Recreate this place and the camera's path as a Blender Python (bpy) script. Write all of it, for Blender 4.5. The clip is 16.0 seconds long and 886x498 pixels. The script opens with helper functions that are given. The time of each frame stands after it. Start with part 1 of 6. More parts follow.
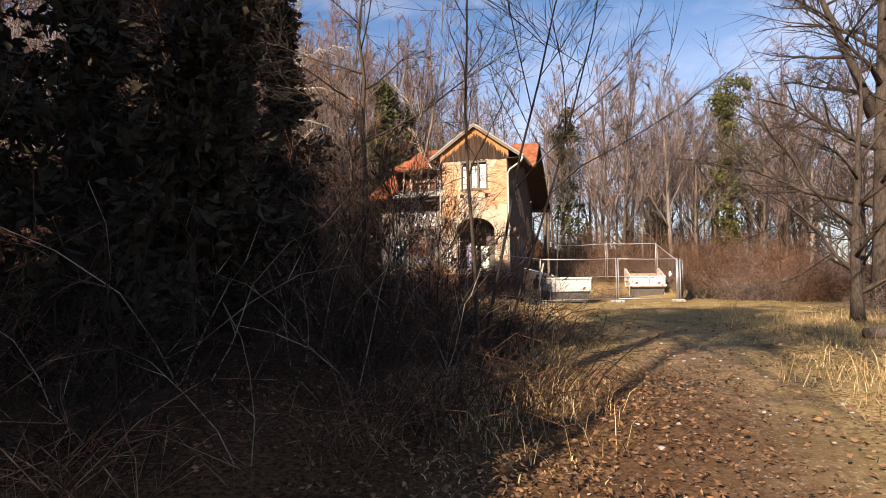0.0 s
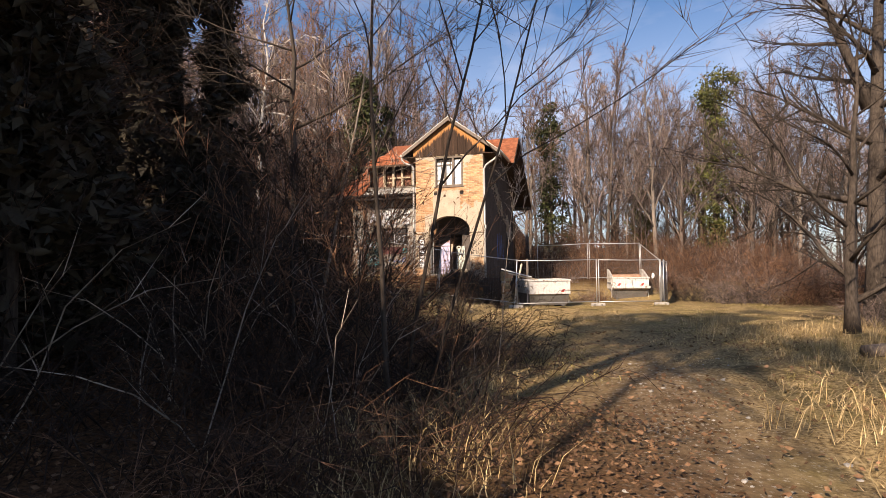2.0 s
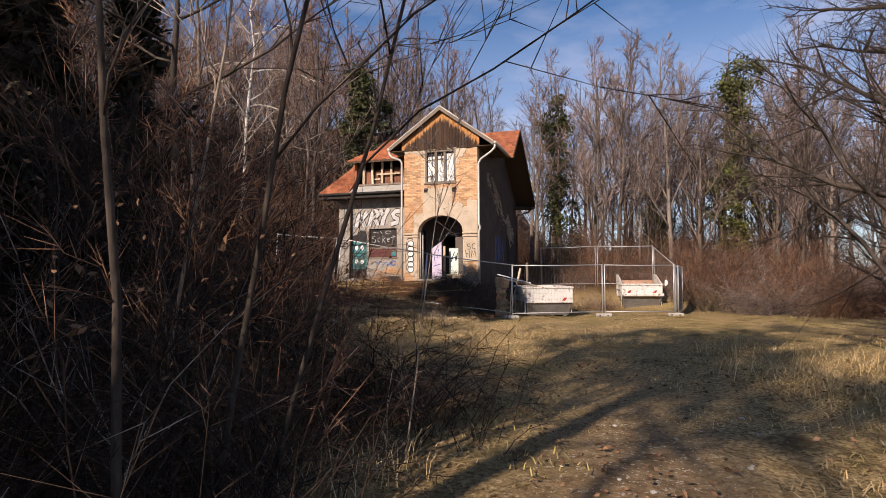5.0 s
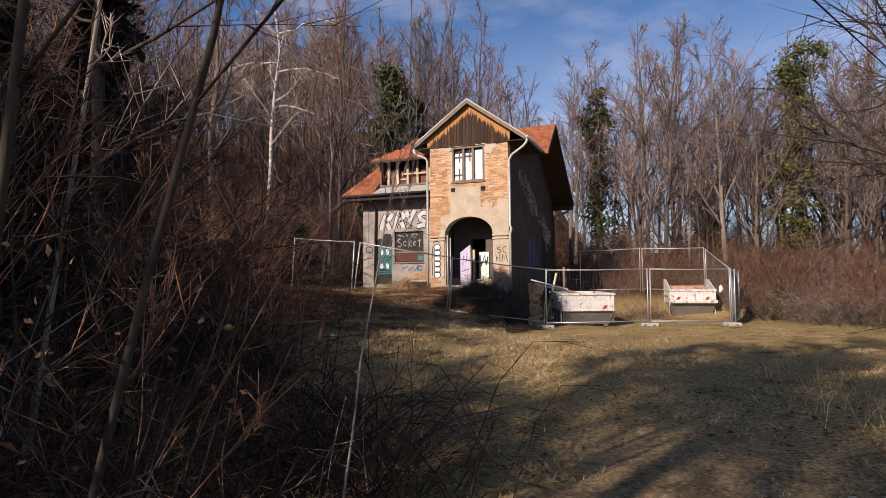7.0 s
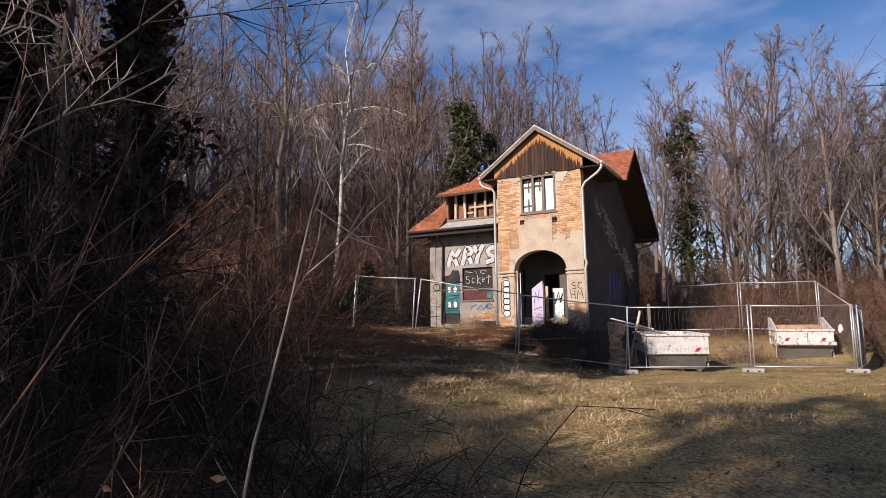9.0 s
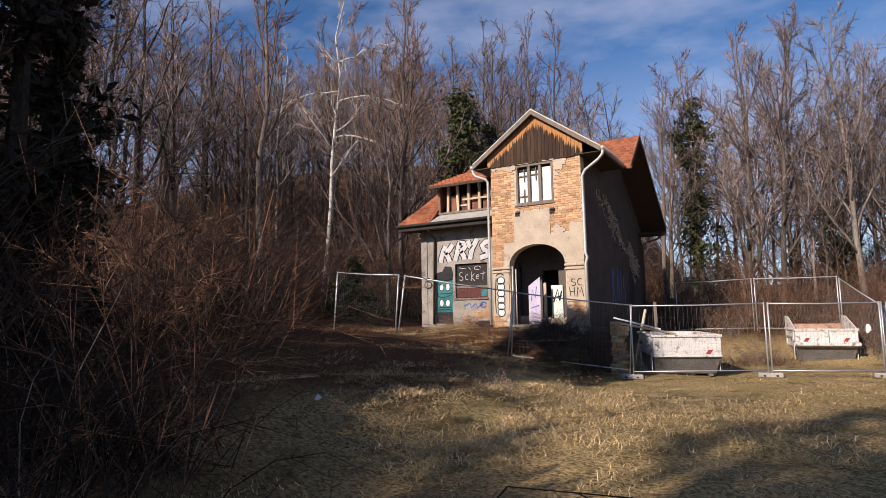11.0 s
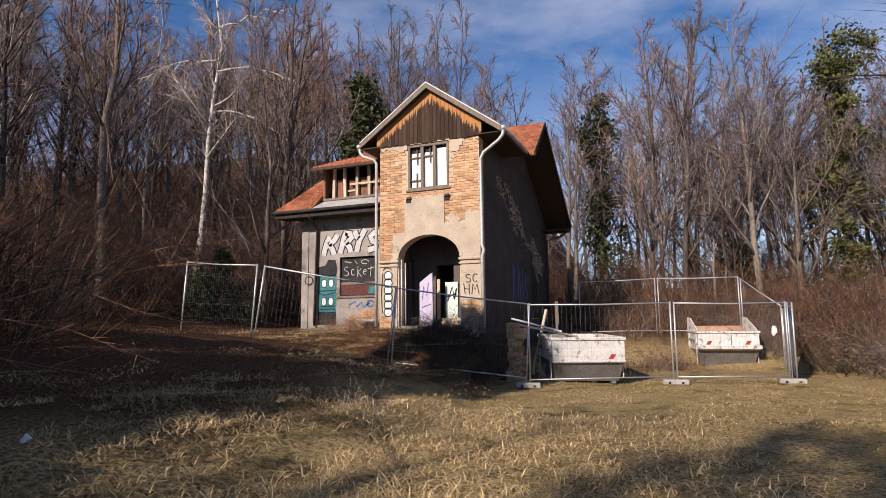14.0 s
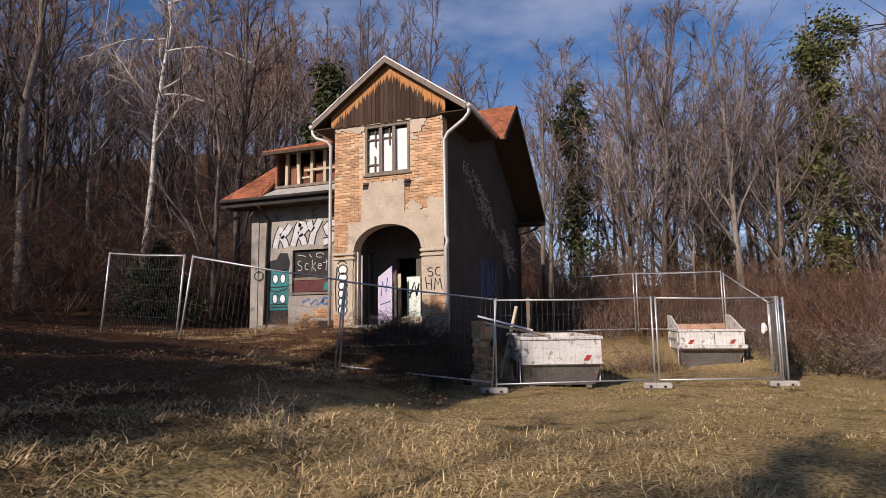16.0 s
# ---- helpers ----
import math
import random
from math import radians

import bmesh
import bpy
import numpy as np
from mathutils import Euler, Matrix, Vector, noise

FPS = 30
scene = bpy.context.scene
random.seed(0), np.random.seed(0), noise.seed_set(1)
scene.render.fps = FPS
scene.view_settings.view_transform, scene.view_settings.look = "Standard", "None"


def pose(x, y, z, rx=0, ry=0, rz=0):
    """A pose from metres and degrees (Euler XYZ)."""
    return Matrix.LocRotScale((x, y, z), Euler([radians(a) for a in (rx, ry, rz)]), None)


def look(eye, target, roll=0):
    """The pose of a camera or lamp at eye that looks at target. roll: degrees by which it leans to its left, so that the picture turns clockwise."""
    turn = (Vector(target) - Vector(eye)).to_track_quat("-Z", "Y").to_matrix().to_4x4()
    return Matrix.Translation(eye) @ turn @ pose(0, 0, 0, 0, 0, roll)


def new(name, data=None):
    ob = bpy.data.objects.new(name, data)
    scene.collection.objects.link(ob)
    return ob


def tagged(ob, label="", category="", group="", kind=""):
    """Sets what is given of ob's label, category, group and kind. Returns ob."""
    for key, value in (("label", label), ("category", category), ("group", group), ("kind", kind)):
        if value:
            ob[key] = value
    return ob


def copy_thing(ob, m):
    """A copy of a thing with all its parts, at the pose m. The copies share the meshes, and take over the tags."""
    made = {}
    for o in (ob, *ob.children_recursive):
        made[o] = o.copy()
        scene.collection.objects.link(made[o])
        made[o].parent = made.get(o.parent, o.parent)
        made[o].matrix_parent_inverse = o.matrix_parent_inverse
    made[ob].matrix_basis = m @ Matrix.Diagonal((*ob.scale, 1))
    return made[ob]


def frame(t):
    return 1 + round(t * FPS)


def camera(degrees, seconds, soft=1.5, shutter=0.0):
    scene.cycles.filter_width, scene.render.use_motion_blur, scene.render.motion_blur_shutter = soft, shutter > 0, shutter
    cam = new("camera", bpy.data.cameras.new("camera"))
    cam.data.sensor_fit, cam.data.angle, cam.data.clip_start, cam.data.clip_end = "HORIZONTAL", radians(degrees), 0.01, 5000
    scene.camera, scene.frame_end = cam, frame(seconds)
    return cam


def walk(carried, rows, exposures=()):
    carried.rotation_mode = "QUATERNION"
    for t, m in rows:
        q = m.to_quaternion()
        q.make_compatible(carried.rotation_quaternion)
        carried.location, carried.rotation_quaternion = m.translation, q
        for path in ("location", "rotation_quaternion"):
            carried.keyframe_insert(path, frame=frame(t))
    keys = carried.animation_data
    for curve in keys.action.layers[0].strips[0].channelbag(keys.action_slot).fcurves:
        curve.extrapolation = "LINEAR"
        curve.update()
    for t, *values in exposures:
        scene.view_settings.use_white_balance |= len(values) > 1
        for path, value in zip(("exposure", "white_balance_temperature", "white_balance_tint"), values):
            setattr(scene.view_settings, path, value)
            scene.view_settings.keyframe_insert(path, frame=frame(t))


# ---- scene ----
cam = camera(75.4, 16.0, soft=0.5)
PATH = [
    (0, (1.257, 1.07, 1.637), (0.687, 2.985, 1.719), -0.7),
    (0.5, (1.363, 1.474, 1.666), (0.801, 3.392, 1.744), -0.7),
    (1, (1.501, 1.852, 1.708), (0.951, 3.774, 1.782), -0.8),
    (1.5, (1.605, 2.22, 1.747), (1.062, 4.144, 1.825), -0.7),
    (2, (1.658, 2.644, 1.779), (1.119, 4.568, 1.853), -0.6),
    (2.5, (1.728, 3.099, 1.8), (1.189, 5.024, 1.868), -0.6),
    (3, (1.781, 3.54, 1.835), (1.242, 5.464, 1.903), -0.5),
    (3.5, (1.874, 3.944, 1.866), (1.321, 5.865, 1.944), -0.5),
    (4, (1.987, 4.376, 1.905), (1.418, 6.291, 1.994), -0.4),
    (6.5, (2.12, 6.667, 2.027), (1.437, 8.547, 2.077), -0.4),
    (7, (2.092, 7.098, 2.022), (1.357, 8.956, 2.112), -0.5),
    (7.5, (2.093, 7.521, 1.997), (1.306, 9.352, 2.168), -0.6),
    (8, (2.082, 7.868, 1.989), (1.212, 9.66, 2.164), -0.6),
    (8.5, (2.059, 8.207, 1.999), (1.113, 9.959, 2.187), -0.6),
    (9, (2.047, 8.568, 2.0), (1.06, 10.292, 2.228), -0.7),
    (11.5, (1.801, 10.679, 2.043), (0.79, 12.39, 2.263), -0.9),
    (12, (1.787, 11.159, 2.016), (0.847, 12.911, 2.238), -0.8),
    (12.5, (1.739, 11.609, 1.992), (0.89, 13.405, 2.218), -0.8),
    (13, (1.637, 12.064, 1.936), (0.857, 13.893, 2.156), -0.7),
    (13.5, (1.559, 12.456, 1.932), (0.797, 14.291, 2.156), -0.6),
    (14, (1.509, 12.858, 1.937), (0.763, 14.7, 2.164), -0.6),
    (14.5, (1.432, 13.254, 1.939), (0.708, 15.105, 2.166), -0.6),
    (15, (1.401, 13.659, 1.921), (0.7, 15.519, 2.142), -0.7),
    (15.5, (1.377, 14.078, 1.883), (0.69, 15.943, 2.108), -0.7),
    (16, (1.371, 14.511, 1.852), (0.695, 16.379, 2.08), -0.8),
]
walk(cam, [(t, look(eye, target, roll)) for t, eye, target, roll in PATH], [(0, 0.94, 7700, 20), (1.5, 0.80, 7600, 20), (3, 0.46, 7250, 20), (4, 0.40, 7100, 21), (7, 0.24, 6850, 22), (9, 0.32, 6500, 20), (12, 0.28, 6550, 20), (14.5, 0.27, 6500, 20), (15.4, 0.23, 6550, 20), (16, 0.06, 6450, 20)])

# ---- sky and sun ----
SUN_ELEVATION, SUN_HEADING = 30.0, (0.31, 0.95)
world = bpy.data.worlds.new("sky")
scene.world = world
world.use_nodes = True
wn, wl = world.node_tree.nodes, world.node_tree.links
background = wn["Background"]
sky = wn.new("ShaderNodeTexSky")
sky.sky_type, sky.sun_disc = "NISHITA", False
sky.sun_elevation = radians(SUN_ELEVATION)
sky.sun_rotation = math.atan2(-SUN_HEADING[0], -SUN_HEADING[1])
sky.air_density, sky.dust_density, sky.ozone_density = 1.0, 0.0, 5.0
coords = wn.new("ShaderNodeTexCoord")
stretch = wn.new("ShaderNodeMapping")
stretch.inputs["Scale"].default_value = (1.0, 1.0, 2.6)
puffs = wn.new("ShaderNodeTexNoise")
puffs.inputs["Scale"].default_value, puffs.inputs["Detail"].default_value, puffs.inputs["Roughness"].default_value = 2.2, 7.0, 0.52
cover = wn.new("ShaderNodeMapRange")
cover.inputs["From Min"].default_value, cover.inputs["From Max"].default_value = 0.47, 0.74
cover.inputs["To Max"].default_value = 0.55
low = wn.new("ShaderNodeSeparateXYZ")
haze = wn.new("ShaderNodeMapRange")
haze.inputs["From Min"].default_value, haze.inputs["From Max"].default_value = 0.42, 0.02
haze.inputs["To Min"].default_value, haze.inputs["To Max"].default_value = 0.0, 0.5
join = wn.new("ShaderNodeMath")
join.operation, join.use_clamp = "MAXIMUM", True
clouds = wn.new("ShaderNodeMix")
clouds.data_type = "RGBA"
clouds.inputs[7].default_value = (12.0, 12.4, 13.4, 1)
wl.new(coords.outputs["Generated"], stretch.inputs["Vector"])
wl.new(stretch.outputs["Vector"], puffs.inputs["Vector"])
wl.new(puffs.outputs["Fac"], cover.inputs["Value"])
wl.new(coords.outputs["Generated"], low.inputs["Vector"])
wl.new(low.outputs["Z"], haze.inputs["Value"])
wl.new(cover.outputs["Result"], join.inputs[0])
wl.new(haze.outputs["Result"], join.inputs[1])
wl.new(join.outputs[0], clouds.inputs[0])
clear = wn.new("ShaderNodeMix")
clear.data_type, clear.blend_type = "RGBA", "MULTIPLY"
clear.inputs[0].default_value = 1.0
clear.inputs[7].default_value = (0.92, 1.30, 1.48, 1)
wl.new(sky.outputs["Color"], clear.inputs[6])
wl.new(clear.outputs[2], clouds.inputs[6])
wl.new(clouds.outputs[2], background.inputs["Color"])
background.inputs["Strength"].default_value = 0.064
sun = new("sun", bpy.data.lights.new("sun", "SUN"))
sun.data.energy, sun.data.angle, sun.data.color = 5.0, radians(0.53), (1.0, 0.91, 0.76)
drop = math.tan(radians(SUN_ELEVATION)) * math.hypot(*SUN_HEADING)
sun.matrix_world = look((0, 0, 40), (SUN_HEADING[0], SUN_HEADING[1], 40 - drop))


# ---- materials ----
def material(name, low_colour, high_colour, scale=4.0, rough=0.85, bump=0.3, metal=0.0, fine=60.0, spread=0.0, stretch_to=(1, 1, 1), stain=None, stain_scale=1.2, stain_from=0.55, bump_size=0.01):
    """Noise at two scales between two colours, with an optional stain and a per-object spread of brightness."""
    m = bpy.data.materials.new(name)
    m.use_nodes = True
    n, l = m.node_tree.nodes, m.node_tree.links
    bsdf = n["Principled BSDF"]
    bsdf.inputs["Roughness"].default_value, bsdf.inputs["Metallic"].default_value = rough, metal
    bsdf.inputs["Specular IOR Level"].default_value = 0.25 if metal == 0 else 0.5
    tc, mp = n.new("ShaderNodeTexCoord"), n.new("ShaderNodeMapping")
    mp.inputs["Scale"].default_value = stretch_to
    l.new(tc.outputs["Object"], mp.inputs["Vector"])
    big, small = n.new("ShaderNodeTexNoise"), n.new("ShaderNodeTexNoise")
    big.inputs["Scale"].default_value, big.inputs["Detail"].default_value, big.inputs["Roughness"].default_value = scale, 5, 0.6
    small.inputs["Scale"].default_value, small.inputs["Detail"].default_value = fine, 3
    l.new(mp.outputs["Vector"], big.inputs["Vector"])
    l.new(mp.outputs["Vector"], small.inputs["Vector"])
    add = n.new("ShaderNodeMath")
    add.operation = "ADD"
    l.new(big.outputs["Fac"], add.inputs[0])
    l.new(small.outputs["Fac"], add.inputs[1])
    spread_node = n.new("ShaderNodeMapRange")
    spread_node.inputs["From Min"].default_value, spread_node.inputs["From Max"].default_value = 0.72, 1.28
    l.new(add.outputs[0], spread_node.inputs["Value"])
    mix = n.new("ShaderNodeMix")
    mix.data_type = "RGBA"
    mix.inputs[6].default_value, mix.inputs[7].default_value = (*low_colour, 1), (*high_colour, 1)
    l.new(spread_node.outputs["Result"], mix.inputs[0])
    out = mix.outputs[2]
    if stain:
        st, rng, mix2 = n.new("ShaderNodeTexNoise"), n.new("ShaderNodeMapRange"), n.new("ShaderNodeMix")
        st.inputs["Scale"].default_value, st.inputs["Detail"].default_value, st.inputs["Roughness"].default_value = stain_scale, 8, 0.65
        rng.inputs["From Min"].default_value, rng.inputs["From Max"].default_value = stain_from, stain_from + 0.1
        mix2.data_type = "RGBA"
        mix2.inputs[7].default_value = (*stain, 1)
        l.new(tc.outputs["Object"], st.inputs["Vector"])
        l.new(st.outputs["Fac"], rng.inputs["Value"])
        l.new(rng.outputs["Result"], mix2.inputs[0])
        l.new(out, mix2.inputs[6])
        out = mix2.outputs[2]
    if spread:
        info, rng, mul = n.new("ShaderNodeObjectInfo"), n.new("ShaderNodeMapRange"), n.new("ShaderNodeMix")
        rng.inputs["To Min"].default_value, rng.inputs["To Max"].default_value = 1 - spread, 1 + spread
        mul.data_type, mul.blend_type = "RGBA", "MULTIPLY"
        mul.inputs[0].default_value = 1.0
        l.new(info.outputs["Random"], rng.inputs["Value"])
        l.new(out, mul.inputs[6])
        l.new(rng.outputs["Result"], mul.inputs[7])
        out = mul.outputs[2]
    l.new(out, bsdf.inputs["Base Color"])
    if bump:
        b = n.new("ShaderNodeBump")
        b.inputs["Strength"].default_value, b.inputs["Distance"].default_value = bump, bump_size
        l.new(add.outputs[0], b.inputs["Height"])
        l.new(b.outputs["Normal"], bsdf.inputs["Normal"])
    return m


BARK_PALE = material("pale_grey_bark", (0.11, 0.09, 0.075), (0.32, 0.265, 0.22), 3, 0.95, 0.6, fine=25, spread=0.35, stretch_to=(1, 1, 0.3))
BARK = material("bark", (0.05, 0.039, 0.033), (0.21, 0.165, 0.135), 3, 0.95, 0.6, fine=25, spread=0.35, stretch_to=(1, 1, 0.3))
BARK_DARK = material("dark_bark", (0.026, 0.020, 0.016), (0.085, 0.066, 0.053), 4, 0.95, 0.6, fine=30, spread=0.25, stretch_to=(1, 1, 0.3))
BIRCH = material("birch_bark", (0.36, 0.32, 0.28), (0.70, 0.65, 0.59), 5, 0.8, 0.3, fine=30, stain=(0.06, 0.05, 0.045), stain_scale=3.5, stain_from=0.51)
TWIG = material("twig", (0.040, 0.029, 0.026), (0.30, 0.225, 0.195), 1.5, 0.9, 0.0, fine=12, spread=0.3)
# reddish twig taken down to near black for the thicket's shade
TWIG_SHADE = material("shaded_red_twig", (0.012, 0.008, 0.006), (0.055, 0.033, 0.024), 2, 0.9, 0.0, fine=14, spread=0.4)
TWIG_PALE = material("pale_twig", (0.22, 0.17, 0.13), (0.50, 0.41, 0.33), 2, 0.9, 0.0, fine=14, spread=0.3)
TWIG_RUST = material("rusty_twig", (0.045, 0.022, 0.015), (0.27, 0.145, 0.085), 2, 0.9, 0.0, fine=14, spread=0.3)
IVY = material("ivy_leaf", (0.030, 0.038, 0.012), (0.155, 0.155, 0.045), 1.2, 0.6, 0.0, fine=9, spread=0.25)
IVY_DARK = material("dark_green_needle", (0.018, 0.024, 0.010), (0.085, 0.092, 0.034), 1.5, 0.7, 0.0, fine=10, spread=0.25)
# brown-black foliage with the thicket's shade in its colour
NEEDLE_SHADE = material("shaded_needle", (0.014, 0.011, 0.007), (0.042, 0.034, 0.020), 1.5, 0.7, 0.0, fine=10, spread=0.25)
DRY_LEAF = material("dry_leaf", (0.085, 0.042, 0.024), (0.25, 0.145, 0.08), 3, 0.8, 0.0, fine=20, spread=0.3)
GRASS = material("dry_grass", (0.21, 0.14, 0.06), (0.66, 0.49, 0.26), 0.9, 0.9, 0.0, fine=10, spread=0.25)
GRASS_GREEN = material("green_grass", (0.16, 0.130, 0.04), (0.36, 0.28, 0.11), 0.9, 0.9, 0.0, fine=10, spread=0.25)
BRICK = material("orange_brick", (0.42, 0.205, 0.10), (0.68, 0.42, 0.24), 3, 0.92, 0.5, fine=45, spread=0.34, stain=(0.52, 0.40, 0.27), stain_scale=6, stain_from=0.54)
MORTAR = material("mortar", (0.42, 0.31, 0.21), (0.66, 0.52, 0.37), 8, 0.95, 0.5, fine=70)
PLASTER = material("ochre_plaster", (0.38, 0.305, 0.23), (0.55, 0.455, 0.35), 2.2, 0.93, 0.5, fine=40, stain=(0.27, 0.21, 0.16), stain_scale=2.4, stain_from=0.57)
# grey render, its colour lowered to hold the side wall's shade
PLASTER_SHADE = material("shaded_grey_plaster", (0.046, 0.036, 0.031), (0.105, 0.084, 0.072), 1.2, 0.95, 0.5, fine=35, stain=(0.055, 0.045, 0.04), stain_scale=0.9, stain_from=0.58)
WING_PLASTER = material("pale_wing_plaster", (0.21, 0.187, 0.165), (0.39, 0.352, 0.31), 2.0, 0.93, 0.5, fine=40, stain=(0.15, 0.125, 0.105), stain_scale=2.2, stain_from=0.58)
# inner plaster, coloured dark to give the shade inside the porch
INSIDE_SHADE = material("shaded_inner_plaster", (0.075, 0.062, 0.055), (0.16, 0.135, 0.12), 1.5, 0.95, 0.3, fine=30)
TILE = material("clay_tile", (0.19, 0.062, 0.031), (0.40, 0.142, 0.07), 2.5, 0.85, 0.3, fine=35, spread=0.22, stain=(0.16, 0.07, 0.04), stain_scale=2.2, stain_from=0.60)
OLD_WOOD = material("weathered_wood", (0.045, 0.030, 0.022), (0.13, 0.085, 0.055), 3, 0.9, 0.5, fine=30, spread=0.3, stretch_to=(6, 6, 0.6))
FRAME_WOOD = material("grey_window_wood", (0.12, 0.095, 0.075), (0.27, 0.22, 0.18), 4, 0.85, 0.4, fine=30, stretch_to=(5, 5, 0.6))
PALE_WOOD = material("pale_raw_wood", (0.40, 0.32, 0.22), (0.62, 0.52, 0.38), 4, 0.85, 0.4, fine=30, stretch_to=(5, 5, 0.6), spread=0.15)
GUTTER = material("zinc_gutter", (0.42, 0.40, 0.37), (0.62, 0.60, 0.56), 3, 0.55, 0.2, metal=0.35, fine=25)
WIRE = material("dull_wire", (0.14, 0.135, 0.13), (0.26, 0.25, 0.24), 6, 0.6, 0.0, metal=0.3)
GALVANISED = material("galvanised_steel", (0.40, 0.40, 0.40), (0.60, 0.60, 0.60), 6, 0.45, 0.1, metal=0.6, fine=50)
SKIP_WHITE = material("scratched_white_paint", (0.50, 0.48, 0.455), (0.72, 0.70, 0.67), 3, 0.6, 0.15, fine=25, stain=(0.22, 0.17, 0.14), stain_scale=5.5, stain_from=0.545)
# scraped grey, lowered further to shade the tub's sloping underside
SKIP_GREY = material("scraped_grey_paint_shaded", (0.10, 0.095, 0.09), (0.22, 0.205, 0.19), 2, 0.7, 0.2, fine=25, stain=(0.16, 0.10, 0.07), stain_scale=3, stain_from=0.6)
RUST = material("rusty_skip_inside", (0.30, 0.17, 0.11), (0.52, 0.34, 0.24), 3, 0.9, 0.3, fine=30)
BLACK = material("black_spray_paint", (0.012, 0.012, 0.014), (0.03, 0.03, 0.032), 4, 0.7, 0.0)
WHITE = material("white_spray_paint", (0.62, 0.62, 0.62), (0.78, 0.78, 0.78), 4, 0.8, 0.0, fine=30)
SILVER = material("silver_spray_paint", (0.38, 0.37, 0.38), (0.60, 0.59, 0.60), 5, 0.55, 0.0, fine=30)
TEAL = material("teal_spray_paint", (0.014, 0.085, 0.095), (0.05, 0.24, 0.25), 3, 0.8, 0.0, fine=20)
LILAC = material("lilac_paint", (0.42, 0.36, 0.50), (0.62, 0.56, 0.68), 3, 0.8, 0.1, fine=20, stain=(0.25, 0.20, 0.25), stain_scale=3, stain_from=0.6)
MINT = material("pale_mint_paint", (0.55, 0.64, 0.58), (0.72, 0.78, 0.72), 3, 0.8, 0.1, fine=20)
BLUE = material("blue_spray_paint", (0.04, 0.08, 0.22), (0.10, 0.16, 0.36), 3, 0.8, 0.0)
RED = material("red_marking", (0.26, 0.025, 0.025), (0.42, 0.05, 0.045), 4, 0.6, 0.0)
MAROON = material("maroon_paint", (0.07, 0.025, 0.025), (0.14, 0.05, 0.045), 4, 0.85, 0.1)
# dark boards, and the shade painted into unlit openings
DARK = material("dark_board_and_shade", (0.018, 0.016, 0.016), (0.055, 0.048, 0.045), 3, 0.9, 0.2, fine=25)
CONCRETE = material("concrete", (0.25, 0.23, 0.21), (0.44, 0.41, 0.37), 5, 0.9, 0.3, fine=50)
PALE_LITTER = material("pale_litter", (0.65, 0.64, 0.62), (0.82, 0.81, 0.79), 6, 0.7, 0.0)


def vary_islands(m, amount):
    """Varies the brightness of each loose piece of a mesh."""
    n, l = m.node_tree.nodes, m.node_tree.links
    bsdf = n["Principled BSDF"]
    old = bsdf.inputs["Base Color"].links[0].from_socket
    geo, rng, mul = n.new("ShaderNodeNewGeometry"), n.new("ShaderNodeMapRange"), n.new("ShaderNodeMix")
    rng.inputs["To Min"].default_value, rng.inputs["To Max"].default_value = 1 - amount, 1 + amount
    mul.data_type, mul.blend_type = "RGBA", "MULTIPLY"
    mul.inputs[0].default_value = 1.0
    l.new(geo.outputs["Random Per Island"], rng.inputs["Value"])
    l.new(old, mul.inputs[6])
    l.new(rng.outputs["Result"], mul.inputs[7])
    l.new(mul.outputs[2], bsdf.inputs["Base Color"])


for m, amount in ((BRICK, 0.22), (TILE, 0.28), (DRY_LEAF, 0.45), (GRASS, 0.5), (GRASS_GREEN, 0.35), (TWIG, 0.85), (TWIG_RUST, 0.75), (TWIG_PALE, 0.45), (IVY, 0.5), (IVY_DARK, 0.5), (NEEDLE_SHADE, 0.4)):
    vary_islands(m, amount)


